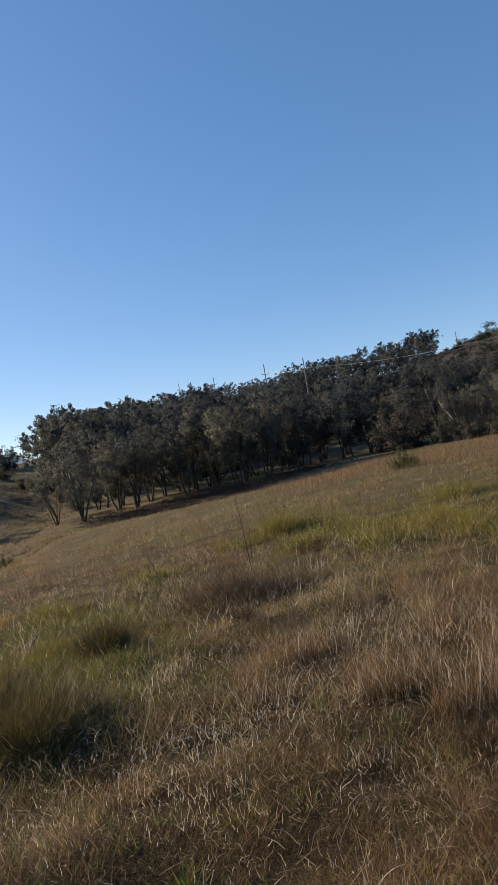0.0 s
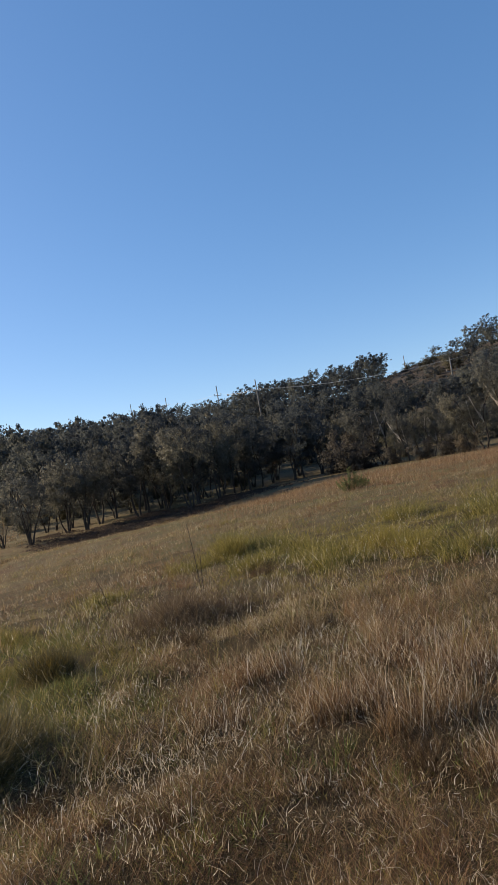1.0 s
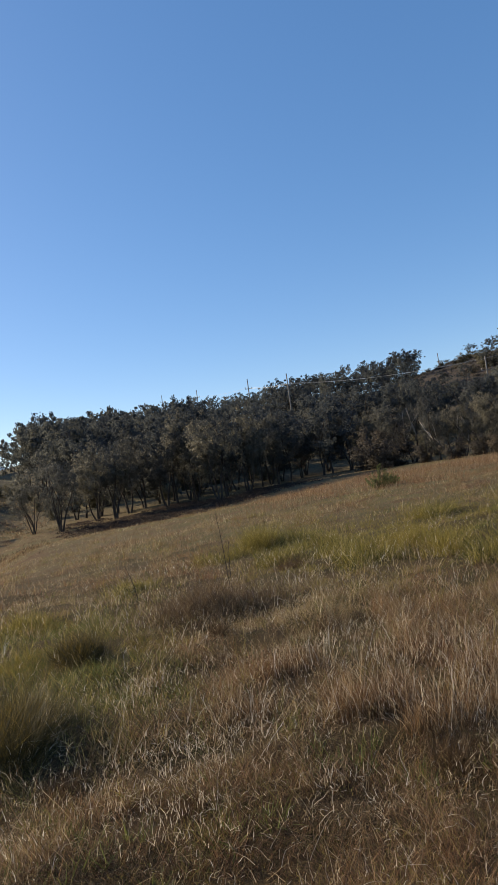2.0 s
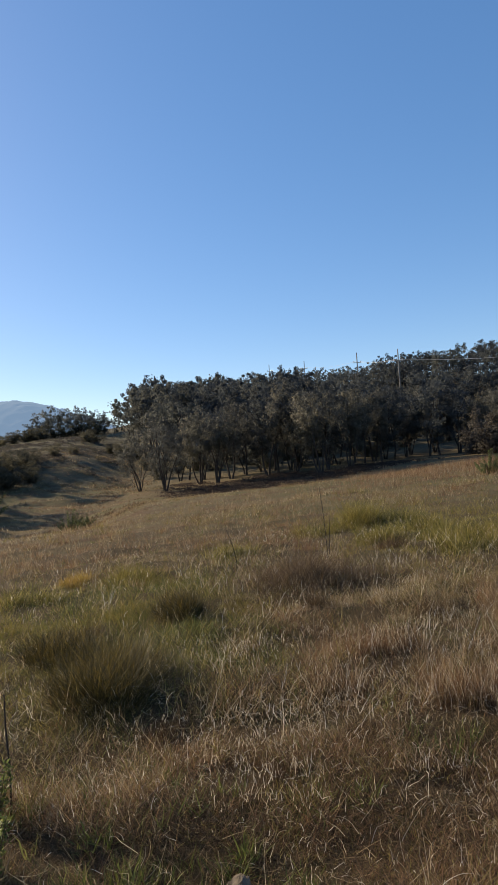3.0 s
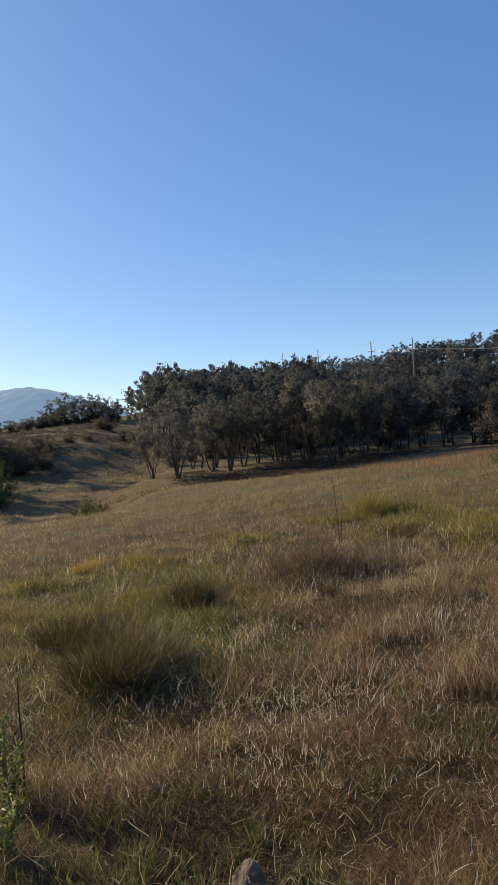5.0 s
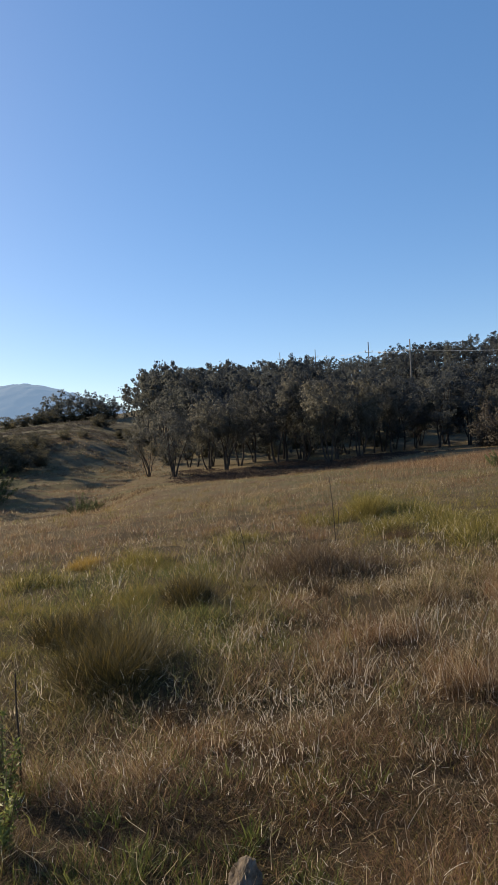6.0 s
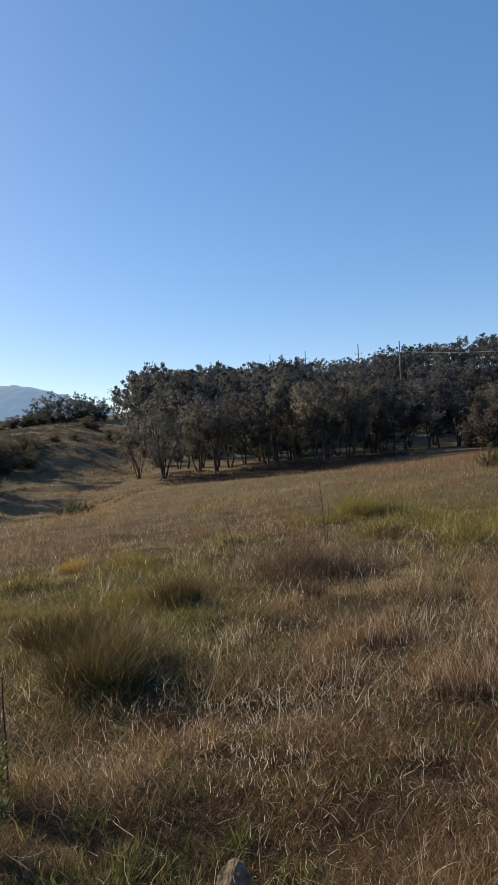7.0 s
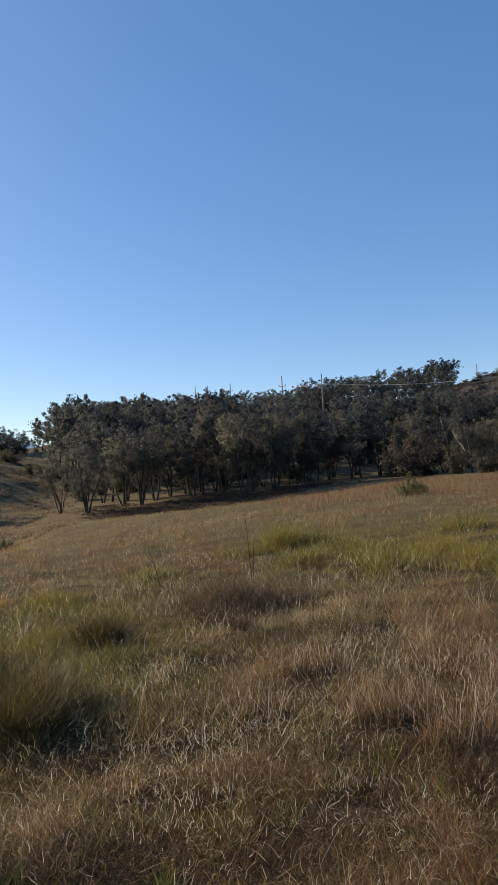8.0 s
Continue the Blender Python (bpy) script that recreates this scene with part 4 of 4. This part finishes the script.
pick = rng.random(len(x)) + 0.15 * waves(x, y, 0.9, 84)
for name, lo, hi, mat in (("olive_turf", -1, 0.48, MAT_OLIVE), ("green_turf", 0.48, 0.86, MAT_GREEN), ("straw_turf", 0.86, 2, MAT_STRAW)):
    k = (pick >= lo) & (pick < hi)
    n = int(k.sum())
    v, f = blades(x[k], y[k], rng.uniform(0.06, 0.17, n), 0.0022 + 0.0003 * r[k], rng.uniform(0.1, 1.0, n), rng, 2, wiggle=0.5)
    tagged(new(name, tri_mesh(name, v, f, mat)), "short close turf between the tussocks", "grass", kind="stuff")

# lusher turf in the lee of the tussocks
cx, cy = [], []
for az, r, rad, n in ((-9.2, 5.5, 0.45, 2600), (-6.2, 5.9, 0.40, 1700), (-11.6, 6.6, 0.45, 1500), (-9.0, 8.6, 0.80, 2200), (-3.6, 8.7, 0.80, 2000), (-15.5, 7.4, 0.60, 1500), (-2.2, 5.0, 0.35, 900)):
    x0, y0, _ = polar(az, r)
    x, y = x0 + rng.normal(0, rad * 0.8, n), y0 + rng.normal(0, rad * 0.7, n)
    keep = rng.random(n) < np.clip(0.7 + 0.5 * waves(x, y, 0.35, 85), 0.1, 1)
    cx.append(x[keep])
    cy.append(y[keep])
x, y = np.concatenate(cx), np.concatenate(cy)
pick = rng.random(len(x))
for name, lo, hi, mat in (("lush_green_turf", 0, 0.55, MAT_GREEN), ("lush_olive_turf", 0.55, 1, MAT_OLIVE)):
    k = (pick >= lo) & (pick < hi)
    n = int(k.sum())
    v, f = blades(x[k], y[k], rng.uniform(0.09, 0.21, n), 0.0028 + 0.0004 * np.hypot(x[k], y[k]), rng.uniform(0.1, 0.9, n), rng, 2, wiggle=0.4)
    tagged(new(name, tri_mesh(name, v, f, mat)), "soft olive-green turf beside the tussocks", "grass", kind="stuff")

# dark grass low in the sward, painting the shade in its gaps
for r0, r1, dens, wd in ((1.5, 3.6, 3000, 0.0032), (3.6, 6.5, 700, 0.0045)):
    x, y, r, az = scatter(r0, r1, dens, rng)
    n = len(x)
    v, f = blades(x, y, rng.uniform(0.05, 0.13, n), np.full(n, wd), rng.uniform(0.1, 1.0, n), rng, 2, wiggle=0.4)
    tagged(new("dead_grass", tri_mesh("dead_grass", v, f, MAT_DEAD_AND_SHADE)), "low dark grass painting the shade between blades", "grass", kind="stuff")

# broad-leaved green sprigs near the path
x, y, r, az = scatter(1.6, 3.6, 30, rng)
keep = rng.random(len(x)) < np.clip(0.30 + 0.4 * waves(x, y, 0.8, 91) + 0.35 * (az < -2) + 0.4 * hollow(x, y), 0, 1)
x, y = np.repeat(x[keep], 12), np.repeat(y[keep], 12)
n = len(x)
x, y = x + rng.normal(0, 0.02, n), y + rng.normal(0, 0.02, n)
v, f = blades(x, y, rng.uniform(0.06, 0.16, n), rng.uniform(0.004, 0.010, n), rng.uniform(0.1, 0.7, n), rng, 3)
tagged(new("green_sprigs", tri_mesh("green_sprigs", v, f, MAT_GREEN)), "small fresh green sprigs among dry grass", "grass", kind="stuff")

# taller leafy green clumps
def green_clump(az, r, radius, height, n):
    rng = np.random.default_rng(int(abs(az) * 100 + r * 10))
    x0, y0, z0 = polar(az, r)
    q, a = radius * np.sqrt(rng.random(n)), rng.uniform(0, 6.28, n)
    v, f = blades(x0 + q * np.cos(a), y0 + q * np.sin(a), height * rng.uniform(0.4, 1.1, n), rng.uniform(0.004, 0.009, n), rng.uniform(0.1, 0.6, n), rng, 3, az=a + rng.normal(0, 0.7, n))
    v -= np.array([x0, y0, z0])
    ob = new("green_weed")
    ob.location = (x0, y0, z0)
    tagged(child("leaf_tuft", tri_mesh("leaf_tuft", v, f, MAT_GREEN), ob), kind="stuff")
    tagged(ob, "leafy fresh green weed clump among dry grass", "weed", "green weeds near the path")


for az, r, rad, h, n in ((-8.2, 2.25, 0.06, 0.15, 70), (-7.3, 2.38, 0.05, 0.12, 45), (1.6, 2.35, 0.06, 0.12, 50), (-15.5, 2.8, 0.07, 0.13, 50), (8.0, 2.9, 0.07, 0.13, 45), (12.5, 3.4, 0.08, 0.14, 50), (-14.2, 2.42, 0.07, 0.17, 90), (-13.0, 2.55, 0.06, 0.15, 60),
                          (-3.9, 2.52, 0.05, 0.14, 60), (-2.6, 2.62, 0.05, 0.12, 50), (-18.5, 2.5, 0.08, 0.15, 80), (15.3, 3.35, 0.07, 0.13, 50), (17.0, 3.5, 0.06, 0.12, 40), (3.4, 2.25, 0.06, 0.12, 60), (20.5, 3.2, 0.08, 0.13, 70), (-21.0, 3.2, 0.08, 0.14, 70), (-10.5, 2.5, 0.06, 0.12, 60)):
    green_clump(az, r, rad, h, n)

# fallen stems
x, y, r, az = scatter(1.2, 8.0, 130, rng)
v, f = blades(x, y, rng.uniform(0.06, 0.2, len(x)), np.full(len(x), 0.0026), rng.uniform(0.75, 1.0, len(x)), rng, 4, curl=0.35, base=ground_z(x, y) + rng.uniform(0.02, 0.12, len(x)), wiggle=0.25)
tagged(new("grass_thatch", tri_mesh("grass_thatch", v, f, MAT_STRAW)), "matted fallen dry stems on the ground", "grass", kind="stuff")

# bleached stalks, near-white as painted glints: short broken ones, and long thin arching ones


def arched_stalks(x, y, length, width, start, bend, az, rng, parts=6, lift=0.1):
    """Thin stalks that leave the ground at one lean and curve over to another."""
    n = len(x)
    p = np.stack([x, y, ground_z(x, y) + rng.uniform(0.3, 1.0, n) * lift], -1)
    turn, kink, knee = rng.normal(0, 0.9, n), rng.normal(0, 0.5, n), rng.integers(1, parts, n)
    w = rng.uniform(0, 6.28, n)
    side = np.stack([np.cos(w), np.sin(w), np.zeros(n)], -1) * (width * 0.5)[:, None]
    rows = []
    for k in range(parts + 1):
        u = k / parts
        rows += [p - side * (1 - 0.55 * u), p + side * (1 - 0.55 * u)]
        th = np.clip(start + bend * u ** 1.6 + np.where(k >= knee, kink, 0), -0.4, 1.72)
        a = az + turn * u + rng.normal(0, 0.12, n)
        p = p + np.stack([np.sin(th) * np.cos(a), np.sin(th) * np.sin(a), np.cos(th)], -1) * (length / parts)[:, None]
    v = np.stack(rows, 1)
    t = []
    for k in range(parts):
        t += [(2 * k, 2 * k + 1, 2 * k + 3), (2 * k, 2 * k + 3, 2 * k + 2)]
    f = (np.arange(n)[:, None, None] * (2 * parts + 2) + np.array(t)[None]).reshape(-1, 3)
    v = v.reshape(-1, 3)
    v[:, 2] = np.maximum(v[:, 2], ground_z(v[:, 0], v[:, 1]) + 0.01)
    return v, f


x, y, r, az = scatter(1.6, 12.0, 1250, rng)
keep = rng.random(len(x)) < np.clip(0.45 + 0.4 * waves(x, y, 1.2, 61), 0.08, 1) * np.where(r > 5.5, 0.11, np.where(r < 4.3, 1.0, 0.55)) * np.where(az > -6, 1.0, 0.6)
x, y, r = x[keep], y[keep], r[keep]
n = len(x)
v, f = arched_stalks(x, y, rng.uniform(0.02, 0.08, n) * (0.8 + 0.04 * r), 0.0013 + 0.00022 * r, rng.uniform(0, 1.5, n), rng.uniform(0.2, 1.8, n), rng.uniform(0, 6.28, n), rng, 5, 0.09 + 0.017 * r)
tagged(new("bleached_stalks", tri_mesh("bleached_stalks", v, f, MAT_PALE)), "short bleached broken stalks whitened as sun glints", "grass", kind="stuff")

# clusters of long arching stalks, most of them leaning away from the wind
cx, cy, cr, ca = scatter(1.8, 10.0, 4.4, rng)
keep = rng.random(len(cx)) < np.where(ca > -6, 1.0, 0.35)
cx, cy = cx[keep], cy[keep]
for az, r in ((-9.9, 4.25), (-9.5, 4.2), (-10.6, 4.35), (-4.2, 4.6), (-3.5, 4.7)):
    x0, y0, _ = polar(az, r)
    cx, cy = np.append(cx, x0), np.append(cy, y0)
i = np.repeat(np.arange(len(cx)), rng.poisson(7, len(cx)))
n = len(i)
x, y = cx[i] + rng.normal(0, 0.11, n), cy[i] + rng.normal(0, 0.11, n)
r = np.hypot(x, y)
v, f = arched_stalks(x, y, rng.uniform(0.07, 0.28, n) * np.clip(0.4 + 0.12 * r, 0, 1), 0.0012 + 0.00022 * r, rng.uniform(0.1, 0.9, n), rng.uniform(0.4, 1.7, n), rng.normal(0.35, 1.25, n) + rng.normal(0, 0.5, len(cx))[i], rng, 8)
tagged(new("arching_stalks", tri_mesh("arching_stalks", v, f, MAT_PALE)), "long thin bleached stalks arching over the grass", "grass", kind="stuff")


def tussock(az, r, radius, height, n, material, label, lean=0.5, width=0.005):
    """A ragged grass tussock of several tufts: leafy core, golden longer blades and a skirt of dead straw."""
    rng = np.random.default_rng(int(1000 * r + 10 * az) % 99991)
    x0, y0, z0 = polar(az, r)
    root = new("grass_tussock")
    root.location = (x0, y0, z0)
    tufts = 11
    ta, tq = rng.uniform(0, 2 * math.pi, tufts), radius * np.sqrt(rng.random(tufts)) * 0.62
    th = rng.uniform(0.55, 1.15, tufts) * (1.1 - 0.4 * tq / radius)
    tl, tw = rng.uniform(0.05, 0.45, tufts), rng.normal(0.0, 1.2, tufts)
    # dark tussocks: shade painted into the core, sunlight into the long blades
    for name, share, tall, reach, lean_by, mat in (("leafy_core", 0.78, 0.82, 0.36, 0.8, material), ("long_grass", 0.20, 1.08, 0.32, 0.9, MAT_TIP if material is MAT_TUSSOCK else material), ("dry_skirt", 0.14, 0.5, 0.55, 1.4, MAT_STRAW)):
        m = int(n * share)
        k = rng.integers(0, tufts, m)
        q, a = radius * reach * np.sqrt(rng.random(m)), rng.uniform(0, 2 * math.pi, m)
        ox, oy = tq[k] * np.cos(ta[k]) + q * np.cos(a), tq[k] * np.sin(ta[k]) + q * np.sin(a)
        dx = np.cos(a) * q / (radius * reach) * lean * lean_by + tl[k] * np.cos(tw[k]) * 0.6 + ox / radius * 0.35 + rng.normal(0, 0.25, m)
        dy = np.sin(a) * q / (radius * reach) * lean * lean_by + tl[k] * np.sin(tw[k]) * 0.6 + oy / radius * 0.35 + rng.normal(0, 0.25, m)
        h = height * tall * th[k] * rng.uniform(0.35, 1.15, m)
        v, f = blades(x0 + ox, y0 + oy, h, np.full(m, width) * rng.uniform(0.6, 1.4, m) * (0.65 if name == "long_grass" else 1.0), np.hypot(dx, dy) * 0.7, rng, 3, az=np.arctan2(dy, dx), curl=rng.uniform(0.2, 2.2, m), wiggle=0.24)
        v -= np.array([x0, y0, z0])
        tagged(child(name, tri_mesh(name, v, f, mat), root), kind="stuff")
    tagged(root, label, "grass", "grass tussocks in the paddock")


tussock(-13.6, 4.75, 0.50, 0.56, 14000, MAT_TUSSOCK, "large olive grass tussock with painted shade in dry grass", 0.75, 0.0030)
tussock(-17.9, 6.0, 0.42, 0.40, 6000, MAT_TUSSOCK, "broad olive grass tussock beside dry stems", 0.7, 0.004)
tussock(-7.2, 6.7, 0.28, 0.44, 7000, MAT_TUSSOCK, "rounded olive grass tussock casting a dark shadow", 0.65, 0.004)
tussock(8.9, 13.4, 0.62, 0.68, 3600, MAT_OLIVE, "yellow-green tall grass tussock", 0.7, 0.0075)
for az, r, rad in ((-16.2, 10.3, 0.32), (-15.4, 10.5, 0.34)):
    tussock(az, r, rad, 0.26, 1000, MAT_GOLD, "low golden-yellow grass tussock", 0.7, 0.006)
for az, r, rad, h in ((18.5, 11.5, 0.8, 0.5), (21.5, 12.5, 0.9, 0.52), (14.0, 14.5, 0.9, 0.45), (25.0, 11.0, 0.8, 0.5), (29.5, 10.0, 0.8, 0.5), (11.5, 16.0, 1.0, 0.5), (24.0, 16.0, 1.1, 0.5), (-2.2, 10.8, 0.8, 0.36), (-19.5, 9.0, 0.7, 0.36), (-11.0, 9.5, 0.7, 0.32), (32.0, 14.0, 1.0, 0.5),
                      (10.5, 13.0, 0.7, 0.42), (16.0, 12.6, 0.8, 0.44), (5.8, 15.0, 0.8, 0.36)):
    tussock(az, r * (0.86 if az > 5 else 1.0), rad * 0.8, h * 1.05, 1600, MAT_OLIVE, "yellow-green grass tussock among straw", 1.1, 0.007)


def twiggy_patch(az, r, radius, height, n):
    """A low dead shrub: bare branches in a thicket of fine grey-brown twigs."""
    rng = np.random.default_rng(404)
    x0, y0, z0 = polar(az, r)
    root = new("dead_shrub")
    root.location = (x0, y0, z0)
    for k in range(26):
        a, q0, ln = rng.uniform(0, 6.28), radius * 0.7 * math.sqrt(rng.random()), height * rng.uniform(0.7, 1.4)
        bx, by = q0 * math.cos(a), 0.75 * q0 * math.sin(a)
        bz = float(ground_z(x0 + bx, y0 + by)) - z0 - 0.03
        d, lean = rng.uniform(0, 6.28), rng.uniform(0.3, 0.9)
        pts = [(bx + math.cos(d + 0.5 * u) * lean * ln * u, by + math.sin(d + 0.5 * u) * lean * ln * u, bz + ln * (u - 0.25 * u * u) + 0.02 * math.sin(9 * u + k)) for u in (0, 0.3, 0.6, 0.85, 1.0)]
        child("branch", tri_mesh("branch", *tube(pts, [0.007, 0.006, 0.0045, 0.003, 0.0015], 4), MAT_TWIG, True), root)
    for name, share, tall in (("twig_thicket", 0.7, 0.8), ("twig_fringe", 0.3, 1.25)):
        m = int(n * share)
        q = np.abs(rng.normal(0, 0.6 * radius, m))
        a = rng.uniform(0, 2 * math.pi, m)
        x, y = x0 + q * np.cos(a), y0 + 0.75 * q * np.sin(a)
        v, f = blades(x, y, height * tall * rng.uniform(0.3, 1.1, m), rng.uniform(0.003, 0.006, m), rng.uniform(0.3, 0.9, m), rng, 4, curl=0.6, wiggle=0.3)
        tagged(child(name, tri_mesh(name, v - np.array([x0, y0, z0]), f, MAT_TWIG), root), kind="stuff")
    tagged(root, "low dead shrub of fine grey-brown twigs in grass", "shrub")


twiggy_patch(4.0, 8.0, 1.0, 0.44, 6800)


def weed_stalk(az, r, height, lean):
    rng = np.random.default_rng(int(az * 100) % 977)
    root = new("weed_stalk")
    root.location = polar(az, r)
    pts = [(lean * u * u * height, 0.02 * math.sin(u * 5), height * u - 0.03) for u in (0, 0.25, 0.5, 0.75, 1.0)]
    child("stem", tri_mesh("stem", *tube(pts, [0.0055, 0.005, 0.0045, 0.004, 0.003], 5), MAT_BARK, True), root)
    for k in range(5):
        u = 0.55 + 0.09 * k
        b = Vector((lean * u * u * height, 0, height * u - 0.03))
        a = rng.uniform(0, 6.28)
        e = b + Vector((math.cos(a) * 0.07, math.sin(a) * 0.07, 0.08))
        child("twig", tri_mesh("twig", *tube([tuple(b), tuple(b.lerp(e, 0.5) + Vector((0, 0, 0.01))), tuple(e)], [0.0025, 0.002, 0.003], 4), MAT_TWIG, True), root)
    tagged(root, "tall thin dead weed stalk rising above the grass", "weed", "dead weed stalks")


weed_stalk(6.15, 8.8, 1.2, -0.05)
weed_stalk(-1.9, 9.5, 0.62, -0.2)
weed_stalk(6.3, 9.1, 0.75, 0.05)


def russet_clump(az, r, radius, height, n):
    """Tall russet grass standing close, thick at its foot, where dark blades paint the shade."""
    rng = np.random.default_rng(int(az * 31 + r * 7))
    x0, y0, z0 = polar(az, r)
    root = new("russet_grass_clump")
    root.location = (x0, y0, z0)
    for name, share, tall, mat, label in (("foot", 0.55, 0.55, MAT_DEAD_AND_SHADE, "dark grass painting the shaded foot"), ("stem_tuft", 0.39, 0.9, MAT_RUSSET, "upright russet stems"), ("pale_tuft", 0.06, 1.05, MAT_PALE, "bleached thin stems")):
        m = int(n * share)
        q, a = radius * np.sqrt(rng.random(m)), rng.uniform(0, 6.28, m)
        x, y = x0 + q * np.cos(a) * 1.5, y0 + q * np.sin(a) * 0.7
        v, f = blades(x, y, height * tall * rng.uniform(0.4, 1.15, m), rng.uniform(0.0014, 0.0028, m), rng.uniform(0.05, 0.5, m), rng, 4, curl=rng.uniform(0.2, 1.8, m), wiggle=0.1)
        tagged(child(name, tri_mesh(name, v - np.array([x0, y0, z0]), f, mat), root, label), kind="stuff")
    tagged(root, "tall russet grass clump with shade painted into its foot", "grass", "tall russet clumps in the paddock")


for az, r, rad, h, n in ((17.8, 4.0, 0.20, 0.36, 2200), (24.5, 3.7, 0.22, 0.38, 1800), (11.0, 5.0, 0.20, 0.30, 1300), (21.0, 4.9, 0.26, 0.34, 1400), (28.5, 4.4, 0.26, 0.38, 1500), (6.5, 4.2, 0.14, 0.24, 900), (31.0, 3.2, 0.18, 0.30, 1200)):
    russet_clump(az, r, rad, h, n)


for az, r, rad, h in ((5.0, 6.6, 0.13, 0.30), (11.5, 10.2, 0.3, 0.34), (-14.6, 6.6, 0.13, 0.28), (8.6, 3.55, 0.14, 0.2), (24.6, 3.3, 0.16, 0.26), (-1.5, 5.3, 0.12, 0.22), (14.5, 6.1, 0.16, 0.3), (-9.5, 3.9, 0.14, 0.2), (1.0, 3.2, 0.12, 0.16)):
    tussock(az, r, rad, h, 900, MAT_DEAD_AND_SHADE, "small dark brown dead grass tuft", 0.6, 0.003)


def fallen_stick(a, b, thick):
    """A long bare stem lying over the grass."""
    p, q = Vector(a), Vector(b)
    side = Vector((q.y - p.y, p.x - q.x, 0)).normalized()
    pts = [tuple(p.lerp(q, u) + side * 0.03 * math.sin(u * 4.0) + Vector((0, 0, 0.02 * math.sin(u * 7)))) for u in np.linspace(0, 1, 9)]
    ob = new("fallen_stalk", tri_mesh("fallen_stalk", *tube(pts, [thick * (1 - 0.07 * i) for i in range(9)], 5), MAT_TWIG, True))
    tagged(ob, "long dark dead stalk lying across the grass", "stalk")


for a0, r0, a1, r1, lift in ((-24.5, 2.85, -18.6, 3.35, 0.10), (-11.8, 3.0, -7.0, 3.5, 0.07), (21.0, 3.0, 26.5, 3.2, 0.08)):
    x0, y0, z0 = polar(a0, r0)
    x1, y1, z1 = polar(a1, r1)
    fallen_stick((x0, y0, z0 + 0.02), (x1, y1, z1 + lift), 0.0045)


def leafy_weed(az, r, height):
    """A tall green weed: upright stems with many small leaves."""
    rng = np.random.default_rng(int(abs(az) * 10))
    x0, y0, z0 = polar(az, r)
    root = new("leafy_weed")
    root.location = (x0, y0, z0)
    c, rad = [], []
    for k in range(9):
        a, o, h = rng.uniform(0, 6.28), rng.uniform(0.02, 0.13), height * rng.uniform(0.5, 1.0)
        pts = [(o * math.cos(a) * q, o * math.sin(a) * q, h * q - 0.03 * (q == 0)) for q in (0, 0.35, 0.7, 1.0)]
        child("stem", tri_mesh("stem", *tube(pts, [0.004, 0.0035, 0.0028, 0.0015], 4), MAT_TWIG, True), root)
        for q in np.linspace(0.12, 1.0, 14):
            c.append((o * math.cos(a) * q, o * math.sin(a) * q, h * q))
            rad.append(0.042 * (1.2 - 0.7 * q))
    v, f, _ = leaves(np.array(c), np.array(rad), 620, 0.026, 0.010, rng, -0.2, 0.8, True)
    tagged(child("foliage", tri_mesh("foliage", v, f, MAT_WEED), root), kind="stuff")
    tagged(root, "tall fresh green weed with many small leaves", "weed", "green weeds near the path")


leafy_weed(-23.3, 3.2, 0.48)
leafy_weed(-23.7, 2.8, 0.36)
weed_stalk(-22.1, 3.3, 0.62, 0.02)


# ---------------------------------------------------------------- rock
def rock(az, r, size, label):
    """A half-buried slab with flat broken faces and chipped edges."""
    cuts = [(Vector(d).normalized(), lim) for d, lim in (((0.75, -0.45, 0.35), 0.78), ((-0.85, -0.35, 0.25), 0.80), ((0.1, -0.8, 0.55), 0.74), ((-0.6, -0.4, 0.7), 0.58), ((-0.5, 0.2, 0.85), 0.84), ((0.6, 0.7, 0.3), 0.8), ((-0.5, 0.8, 0.2), 0.82))]
    bm = bmesh.new()
    bmesh.ops.create_icosphere(bm, subdivisions=5, radius=1)
    for v in bm.verts:
        p = v.co.copy()
        for axis, lim in cuts:
            d = v.co.dot(axis) - lim
            if d > 0:
                v.co -= axis * d * 0.96
        k = 1 + 0.12 * noise.noise(p * 2.1) + 0.07 * noise.noise(p * 5) + 0.045 * noise.noise(p * 11) + 0.025 * noise.noise(p * 22)
        v.co = Vector((v.co.x * size[0], v.co.y * size[1], v.co.z * size[2])) * k
    me = bpy.data.meshes.new("rock")
    bm.to_mesh(me)
    bm.free()
    me.materials.append(MAT_ROCK)
    ob = new("rock", me)
    x, y, z = polar(az, r)
    ob.location = (x, y, z + size[2] * 0.62)
    ob.rotation_euler = (0.1, 0.1, -0.15)
    tagged(ob, label, "rock")


rock(-3.7, 2.30, (0.060, 0.056, 0.090), "pale weathered grey rock half hidden in grass")
